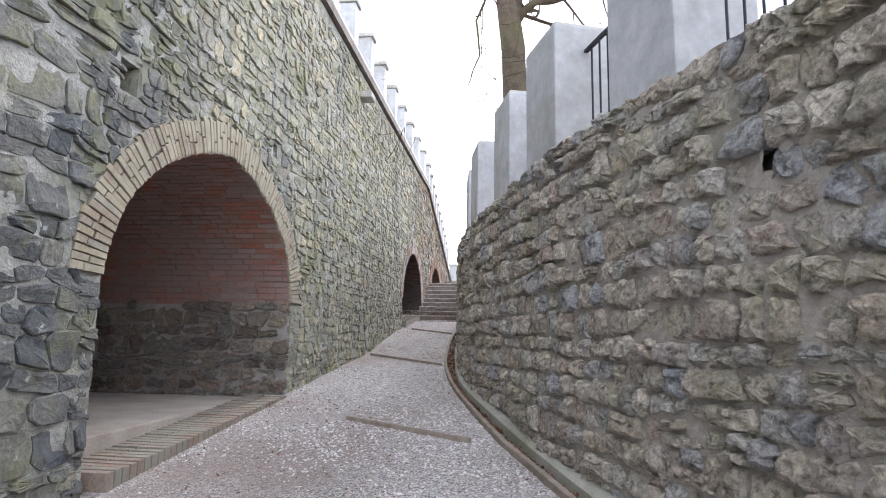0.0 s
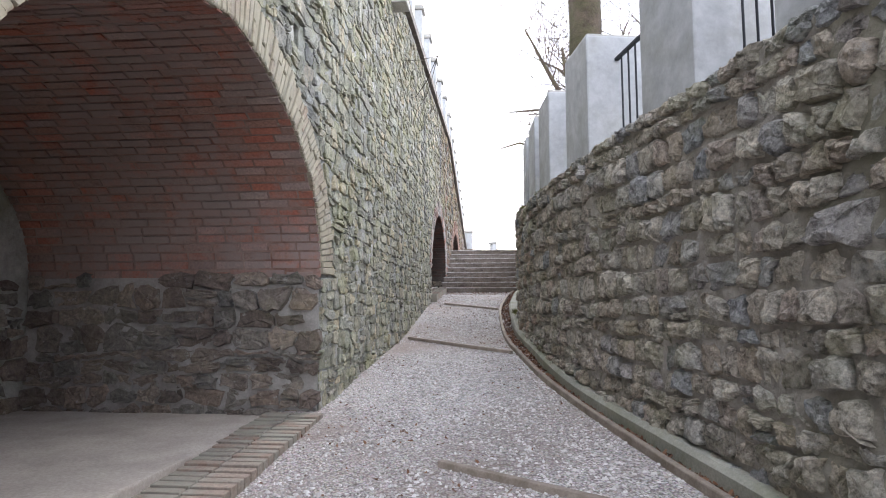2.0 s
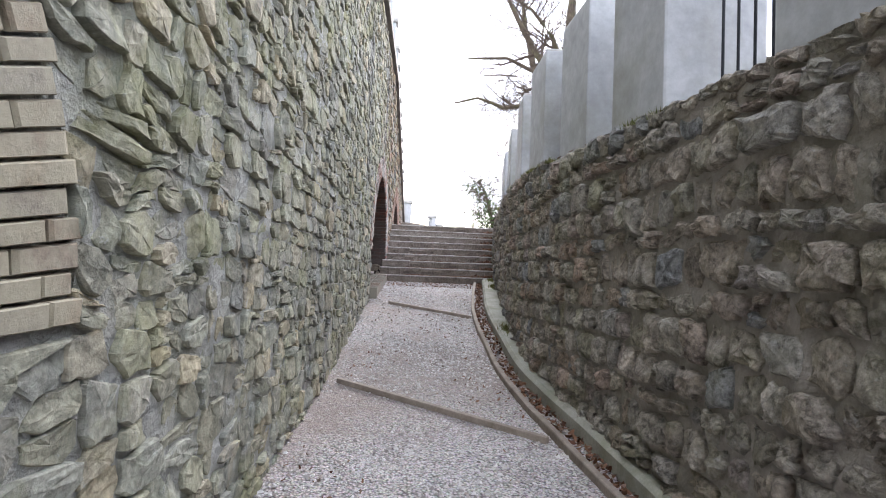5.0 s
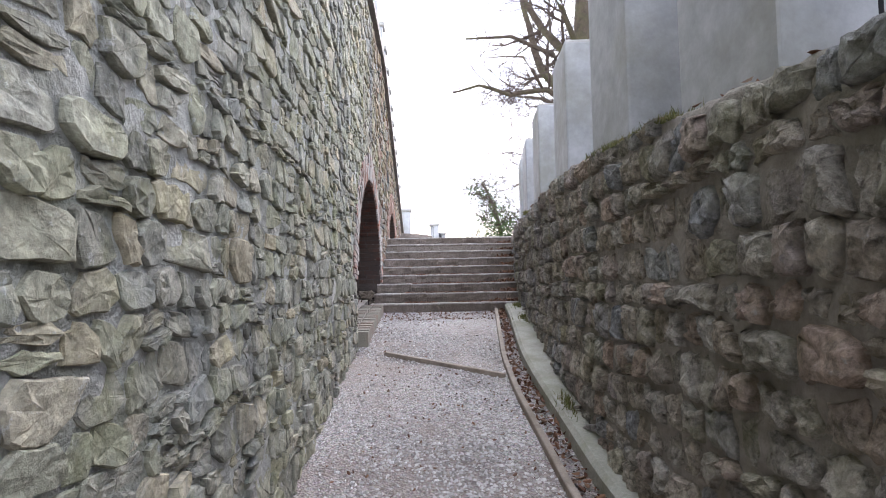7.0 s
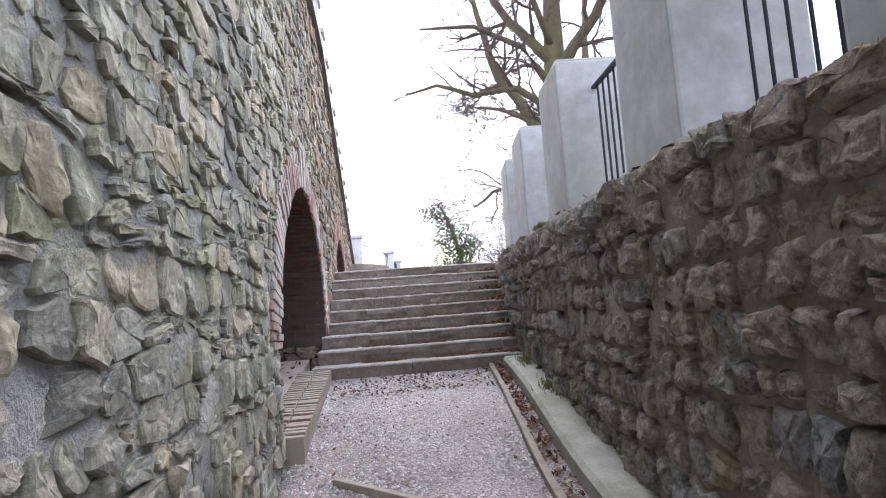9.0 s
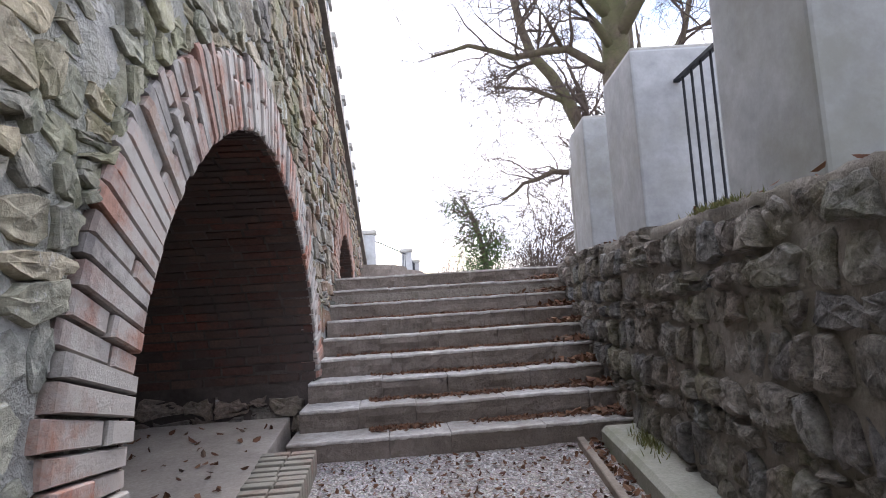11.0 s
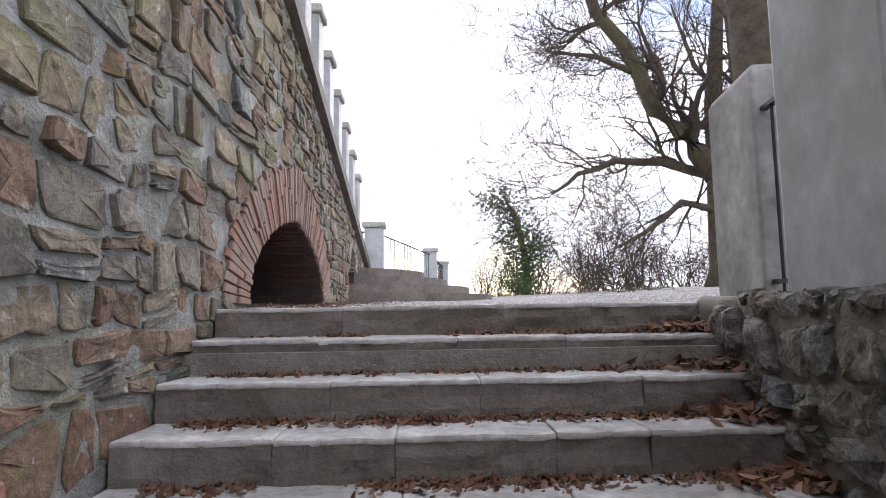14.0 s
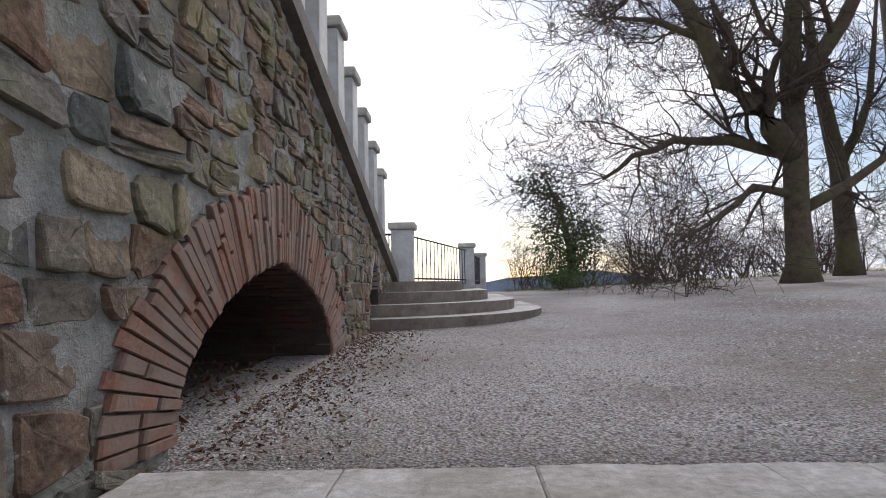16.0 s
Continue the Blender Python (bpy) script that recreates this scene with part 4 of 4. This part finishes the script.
def left_stones():
    for high, wide, y0, y1, ragged, joint in (((0.12, 0.24), (0.16, 0.4), -2.0, 3.7, 0.7, 0.008), ((0.075, 0.165), (0.08, 0.24), 3.7, 18.6, 1.0, 0.006), ((0.1, 0.24), (0.13, 0.4), 18.6, 22.4, 0.5, 0.013), ((0.08, 0.16), (0.1, 0.26), 22.4, FOOT_Y, 0.6, 0.009)):
        for centre, poly in courses(y0, y1, -0.1, TOP_Z, high, wide, joint, 0.85, ragged, rnd, 0.2):
            y, z = centre
            floor = path_z(y) if y < STEP_Y else (STEP_Z + RISER * min(8, (y - STEP_Y) / TREAD) if y < 20.9 else 3.4)
            if not y0 - 0.1 < y < min(y1 + 0.1, FOOT_Y - 0.1) or z > left_top(y) - 0.08 or z < floor - 0.15:
                continue
            if push_out(centre)[1] < 0.985:
                continue
            if any(h0 - 0.075 < y < h1 + 0.075 and z0 - 0.06 < z < z1 + 0.06 for h0, h1, z0, z1 in HOLES):
                continue
            poly = [(push_out(p)[0][0], min(push_out(p)[0][1], left_top(p[0]) - 0.01)) for p in poly]
            yield (centre, *stone_shape(poly, rnd, 0.022, 0.0045))


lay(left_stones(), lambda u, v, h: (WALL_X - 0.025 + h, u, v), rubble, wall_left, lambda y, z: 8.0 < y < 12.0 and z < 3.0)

mortar_skin([-1.6 + 0.042 * k for k in range(709)], [-0.1 + 0.042 * k for k in range(160)], lambda u, v, h: (WALL_X - 0.025 + h, u, v),
            lambda y, z: 0.004 + lumps(y, z, 0.013, 2), lambda y, z: z < left_top(y) - 0.03 and push_out((y, z))[1] >= 0.999 and not any(h0 - 0.03 < y < h1 + 0.03 and z0 - 0.03 < z < z1 + 0.03 for h0, h1, z0, z1 in HOLES), mortar_left, wall_left)

# lower side walls inside the niches
def niche_stones(v0, v1):
    for centre, poly in courses(NICHE_X, WALL_X - 0.02, v0, v1, (0.09, 0.2), (0.12, 0.36), 0.010, 0.9, 0.8, rnd):
        if NICHE_X + 0.05 < centre[0] < WALL_X - 0.03 and v0 < centre[1] < v1 - 0.05:
            yield (centre, *stone_shape([(min(p[0], WALL_X - 0.02), min(p[1], v1 + 0.02)) for p in poly], rnd, 0.042, 0.013))


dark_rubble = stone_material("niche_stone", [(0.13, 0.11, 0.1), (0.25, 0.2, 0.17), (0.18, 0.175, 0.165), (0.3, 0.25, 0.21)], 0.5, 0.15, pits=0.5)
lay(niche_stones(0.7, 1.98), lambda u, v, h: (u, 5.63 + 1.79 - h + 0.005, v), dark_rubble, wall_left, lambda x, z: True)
def back_stones():
    for centre, poly in courses(3.85, 7.4, 0.74, 1.95, (0.1, 0.2), (0.14, 0.36), 0.010, 0.9, 0.8, rnd):
        if 3.9 < centre[0] < 7.36 and centre[1] < 1.9:
            yield (centre, *stone_shape(poly, rnd, 0.022, 0.012))


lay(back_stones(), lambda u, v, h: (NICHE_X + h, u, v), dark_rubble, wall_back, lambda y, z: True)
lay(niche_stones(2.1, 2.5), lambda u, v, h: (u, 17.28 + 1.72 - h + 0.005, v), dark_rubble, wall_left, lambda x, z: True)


WEEPS = [(2.75, 2.45), (7.79, 2.47), (14.25, 2.69)]


def right_stones():
    for centre, poly in courses(-4.0, 20.9, -0.6, 3.6, (0.125, 0.2), (0.1, 0.21), 0.014, 0.45, 0.7, rnd, 0.05):
        y, z = centre
        if not -3.9 < y < 20.85 or z > right_top(y) + 0.03 or z < path_z(min(y, STEP_Y)) - 0.1:
            continue
        if any(abs(y - h0) < 0.07 and abs(z - h1) < 0.1 for h0, h1 in WEEPS):
            continue
        yield (centre, *stone_shape([(p[0], min(p[1], right_top(y) + 0.01)) for p in poly], rnd, 0.046, 0.011, ((1.0, -0.05), (0.97, 0.45), (0.84, 0.95), (0.45, 1.12))))


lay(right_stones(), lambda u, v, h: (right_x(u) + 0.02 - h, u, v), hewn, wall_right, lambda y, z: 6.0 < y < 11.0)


def right_face(y, v, h):
    """Up the wall's face, then back over its top."""
    top = right_top(y)
    z = path_z(min(max(y, -8), STEP_Y)) - 0.3 + v
    if z < top:
        return (right_x(y) + 0.02 - h, y, z)
    return (right_x(y) + 0.02 - h + min(0.4, z - top), y, top + 0.5 * h)


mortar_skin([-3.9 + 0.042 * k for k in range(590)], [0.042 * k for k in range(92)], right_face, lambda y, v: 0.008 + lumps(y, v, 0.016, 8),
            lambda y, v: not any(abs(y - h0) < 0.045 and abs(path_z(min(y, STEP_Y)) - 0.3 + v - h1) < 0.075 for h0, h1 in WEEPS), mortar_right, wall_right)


def ring_bricks(a, depth, mat, thick, t0, t1):
    n = 0
    t = t0
    while t < t1:
        y, z = arch_point(a, t)
        (y0, z0), (y1, z1) = arch_point(a, t - 0.01), arch_point(a, t + 0.01)
        speed = max(0.3, math.hypot(y1 - y0, z1 - z0) / 0.02)
        dt = thick * rnd.uniform(0.9, 1.1) / speed
        (ya, za), (yb, zb) = arch_point(a, t + dt * 0.06), arch_point(a, t + dt * 0.94)
        inner = [(ya, za), (yb, zb)]
        g = depth * rnd.uniform(0.9, 1.06)
        # split some bricks into two shorter ones along the radius
        cutsat = [0.0, 1.0] if rnd.random() < 0.4 else [0.0, rnd.choice((0.35, 0.5, 0.65)), 1.0]
        for c0, c1 in zip(cutsat, cutsat[1:]):
            def at(tt, f):
                p, q = arch_point(a, tt), arch_point(a, tt, g)
                return p[0] + (q[0] - p[0]) * f, p[1] + (q[1] - p[1]) * f
            f0, f1 = c0 + (0.02 if c0 else 0), c1 - (0.02 if c1 < 1 else 0)
            four = [at(t + dt * 0.07, f0), at(t + dt * 0.93, f0), at(t + dt * 0.93, f1), at(t + dt * 0.07, f1)]
            x1 = WALL_X + rnd.uniform(-0.006, 0.012)
            cy, cz = sum(p[0] for p in four) / 4, sum(p[1] for p in four) / 4
            verts = [(WALL_X - 0.13, *p) for p in four] + [(x1 - 0.008, *p) for p in four] + [(x1, cy + (p[0] - cy) * 0.88, cz + (p[1] - cz) * 0.88) for p in four]
            faces = [(0, 3, 2, 1), (8, 9, 10, 11)]
            for r in (0, 4):
                faces += [(r + k, r + (k + 1) % 4, r + 4 + (k + 1) % 4, r + 4 + k) for k in range(4)]
            ob = new("brick", raw_mesh("brick", verts, faces, mat, False))
            ob.parent = wall_left
        t += dt


ring_bricks(ARCHES[0], RINGS[0], brick_tan, 0.052, 0.02, math.pi - 0.02)
ring_bricks(ARCHES[1], RINGS[1], brick_mixed, 0.052, 0.02, math.pi - 0.02)
ring_bricks(ARCHES[2], RINGS[2], brick_red, 0.042, 0.02, math.pi - 0.02)
ring_bricks(ARCHES[3], RINGS[3], brick_mixed, 0.07, 0.02, math.pi - 0.02)


def vault_bricks(a, t0, t1, single, low=None, mat=brick_vault):
    """Courses of bricks along the inside of a vault, and down its side wall to the height low."""
    c, w, s, r, f = a
    stations = []
    if low is not None:
        z = low
        while z < s - 0.03:
            stations.append(((c + w, z + 0.035), (0.0, 1.0), (-1.0, 0.0)))
            z += 0.078
    t = t1
    while t > t0:
        y, z = arch_point(a, t)
        (ya, za), (yb, zb) = arch_point(a, t - 0.01), arch_point(a, t + 0.01)
        dy, dz = (yb - ya) / 0.02, (zb - za) / 0.02
        size = max(0.3, math.hypot(dy, dz))
        long = math.hypot(dy, dz)
        dy, dz = dy / long, dz / long
        stations.append(((y, z), (-dy, -dz), (dz, -dy)))
        t -= 0.078 / size
    all_v, all_f, count = [], [], 0
    for (y, z), (ty, tz), (ny, nz) in stations:
        if (y + ny * 0.1 - c) ** 2 / w ** 2 + (max(z + nz * 0.1, s) - s) ** 2 / r ** 2 > 1:
            ny, nz = -ny, -nz
        x = NICHE_X - rnd.uniform(0, 0.24)
        while x < WALL_X - 0.06:
            x1 = min(x + 0.245, WALL_X - 0.012)
            h = rnd.uniform(0.004, 0.016)
            if rnd.random() < 0.07:
                h = 0.002
            corners = [(x + 0.006, -0.033), (x1 - 0.006, -0.033), (x1 - 0.006, 0.033), (x + 0.006, 0.033)]
            base = [(px, y + ty * q - ny * 0.02, z + tz * q - nz * 0.02) for px, q in corners]
            top = [(px, y + ty * q * 0.9 + ny * h, z + tz * q * 0.9 + nz * h) for px, q in corners]
            faces = [(4, 5, 6, 7)] + [(k, (k + 1) % 4, 4 + (k + 1) % 4, 4 + k) for k in range(4)]
            if single and count < 290:
                count += 1
                ob = new("brick", raw_mesh("brick", base + top, faces, mat, False))
                ob.parent = wall_left
            else:
                o = len(all_v)
                all_v += base + top
                all_f += [tuple(o + k for k in g) for g in faces]
            x += 0.252
    if all_f:
        ob = new("brickwork", raw_mesh("brickwork", all_v, all_f, mat, False))
        ob.parent = wall_left
        tagged(ob, kind="stuff")


vault_bricks(ARCHES[0], math.pi * 0.5, math.pi - 0.02, True)
vault_bricks(ARCHES[0], 0.05, math.pi * 0.5, False)
# The further two vaults get the brick with shade in its colour.
vault_bricks(ARCHES[1], 0.05, math.pi - 0.02, False, 2.48, brick_shaded)
vault_bricks(ARCHES[2], 0.05, math.pi - 0.02, False, None, brick_shaded)

brick_curb("niche_curb_near", -3.22, -2.74, 3.95, 7.25, 0.62, 0.22, "worn brick curb along the large niche floor")
brick_curb("niche_curb_middle", -3.05, -2.72, 15.62, 18.02, 1.95, 0.22, "mossy brick curb along the middle niche floor")
corbel = part("corbel_stone", box((WALL_X - 0.2, 10.5, 6.06), (WALL_X + 0.22, 10.82, 6.18), 0.02), weathered)
tagged(corbel, "small stone corbel jutting from the tall wall", "corbel", kind="structure")


# ---- loose gravel, leaves, grass ----
def scatter(name, spots, mat, label, shape, kind="stuff"):
    all_v, all_f = [], []
    for p, size in spots:
        v, f = shape(size)
        o = len(all_v)
        all_v += [(p[0] + q[0], p[1] + q[1], p[2] + q[2]) for q in v]
        all_f += [tuple(o + k for k in g) for g in f]
    ob = new(name, raw_mesh(name, all_v, all_f, mat, False))
    return tagged(ob, label, name.replace("_", " "), kind=kind)


def pebble(s):
    a = rnd.uniform(0, 6.28)
    ca, sa = math.cos(a) * s, math.sin(a) * s
    e, h = rnd.uniform(0.5, 0.9), s * rnd.uniform(0.4, 0.8)
    v = [(ca, sa, 0), (-sa * e, ca * e, 0), (-ca, -sa, 0), (sa * e, -ca * e, 0), (ca * 0.4 - sa * 0.2, sa * 0.4, h), (-ca * 0.4, -sa * 0.4 + ca * 0.2, h * 0.85)]
    return v, [(0, 1, 4), (1, 5, 4), (1, 2, 5), (2, 3, 5), (3, 4, 5), (3, 0, 4)]


def leaf(s):
    q = Euler((rnd.gauss(0, 0.5), rnd.gauss(0, 0.5), rnd.uniform(0, 6.28))).to_matrix()
    c = rnd.uniform(0.1, 0.5) * s
    v = [q @ Vector(p) for p in ((-s, 0, c), (-0.35 * s, 0.5 * s, 0.2 * c), (0.5 * s, 0.42 * s, 0), (s, 0, c), (0.4 * s, -0.5 * s, 0), (-0.4 * s, -0.42 * s, 0.2 * c))]
    return [tuple(k + Vector((0, 0, s * 0.35))) for k in v], [(0, 1, 2, 3), (0, 3, 4, 5)]


spots = []
for k in range(60000):
    y = rnd.uniform(1.0, 18.1)
    x = rnd.uniform(WALL_X, edge_x(y))
    if noise.noise(Vector((x * 0.9, y * 0.6, 11))) + rnd.gauss(0.1, 0.25) > 0:
        spots.append(((x, y, path_z(y) - 0.003), rnd.choice((0.007, 0.009, 0.012, 0.016, 0.02))))
for k in range(26000):
    y = 21.0 + 9.0 * rnd.random() ** 1.6
    x = rnd.uniform(-2.8, 5.0)
    spots.append(((x, y, plateau_z(x, y) - 0.002), rnd.choice((0.007, 0.009, 0.012, 0.015))))
scatter("loose_gravel", spots, pebble_mat, "loose pale limestone chippings on the gravel path", pebble)

spots = []
for s in range(STEPS):
    y, z = STEP_Y + TREAD * s, STEP_Z + RISER * s
    base = z - RISER
    for k in range(2800):
        x = rnd.uniform(-2.7 if s > 3 else -2.4, right_x(y))
        if noise.noise(Vector((x * 3, s * 7.3, 2))) > rnd.uniform(-0.5, 0.5) and s:
            spots.append(((x, y - 0.0 - abs(rnd.gauss(0, 0.06)), base - 0.004), rnd.uniform(0.007, 0.025)))
    for k in range(90):
        x = right_x(y) - abs(rnd.gauss(0, 0.16))
        spots.append(((x, y - rnd.uniform(0.02, TREAD - 0.03), base + rnd.uniform(0, 0.03)), rnd.uniform(0.02, 0.045)))
for k in range(1500):
    y = rnd.uniform(3.0, 18.0)
    spots.append(((rnd.uniform(edge_x(y) + 0.05, kerb_x(y)), y, path_z(y) + rnd.uniform(0, 0.02)), rnd.uniform(0.012, 0.035)))
for k in range(350):
    y = rnd.uniform(17.2, 18.1)
    spots.append(((rnd.uniform(-2.7, -0.9), y, path_z(y)), rnd.uniform(0.01, 0.025)))
for k in range(2200):
    y = rnd.uniform(2.0, 17.5)
    x = rnd.uniform(-2.75, edge_x(y))
    if noise.noise(Vector((x * 0.8, y * 0.5, 31))) + rnd.gauss(0, 0.2) > 0.05:
        spots.append(((x, y, path_z(y)), rnd.uniform(0.006, 0.02)))
for k in range(2600):
    y = rnd.uniform(21.3, 26.5)
    x = WALL_X + abs(rnd.gauss(0, 0.28))
    spots.append(((x, y, plateau_z(x, y) - 0.004), rnd.uniform(0.006, 0.018)))
for k in range(700):
    spots.append(((rnd.uniform(-4.2, -2.9), rnd.uniform(21.5, 23.9), 3.43), rnd.uniform(0.01, 0.03)))
for k in range(160):
    y = rnd.uniform(15.3, 18.8)
    spots.append(((rnd.uniform(-5.0, -3.1), y, 1.892 + 0.085 * (y - 15.1)), rnd.uniform(0.015, 0.04)))
for k in range(120):
    y = rnd.uniform(4.5, 20.5)
    spots.append(((right_x(y) + rnd.uniform(0.0, 0.1), y, right_top(y)), rnd.uniform(0.015, 0.03)))
scatter("fallen_leaves", spots, leaf_mat, "brown fallen leaves gathered on steps and in gutters", leaf)


def blade(s):
    a, h = rnd.uniform(0, 6.28), s * rnd.uniform(0.7, 1.3)
    dx, dy = math.cos(a) * 0.004, math.sin(a) * 0.004
    lx, ly = rnd.gauss(0, 0.4) * s, rnd.gauss(0, 0.4) * s
    return [(-dx, -dy, 0), (dx, dy, 0), (lx, ly, h)], [(0, 1, 2)]


spots = []
for c in ((13.2, 0.02, 1.0), (16.4, 0.0, 1.0), (17.6, 0.0, 1.0)):
    for k in range(160):
        y = c[0] + rnd.gauss(0, 0.12)
        spots.append(((right_x(y) - 0.04 - abs(rnd.gauss(0, 0.05)), y, path_z(y) + 0.125), 0.06))
for k in range(9000):
    x = rnd.uniform(-0.5, 22)
    y = 38.5 + rnd.uniform(-0.6, 3) + 0.05 * x
    spots.append(((x, y, plateau_z(x, y) - 0.01), rnd.uniform(0.06, 0.2)))
for c in (12.2, 12.5, 11.6, 9.7, 16.6):
    for k in range(420):
        y = c + rnd.gauss(0, 0.13)
        spots.append(((right_x(y) + rnd.uniform(-0.03, 0.12), y, right_top(y) - 0.01), 0.035))
scatter("winter_grass", spots, grass_mat, "tufts of yellow green winter grass at kerb and terrace edge", blade)
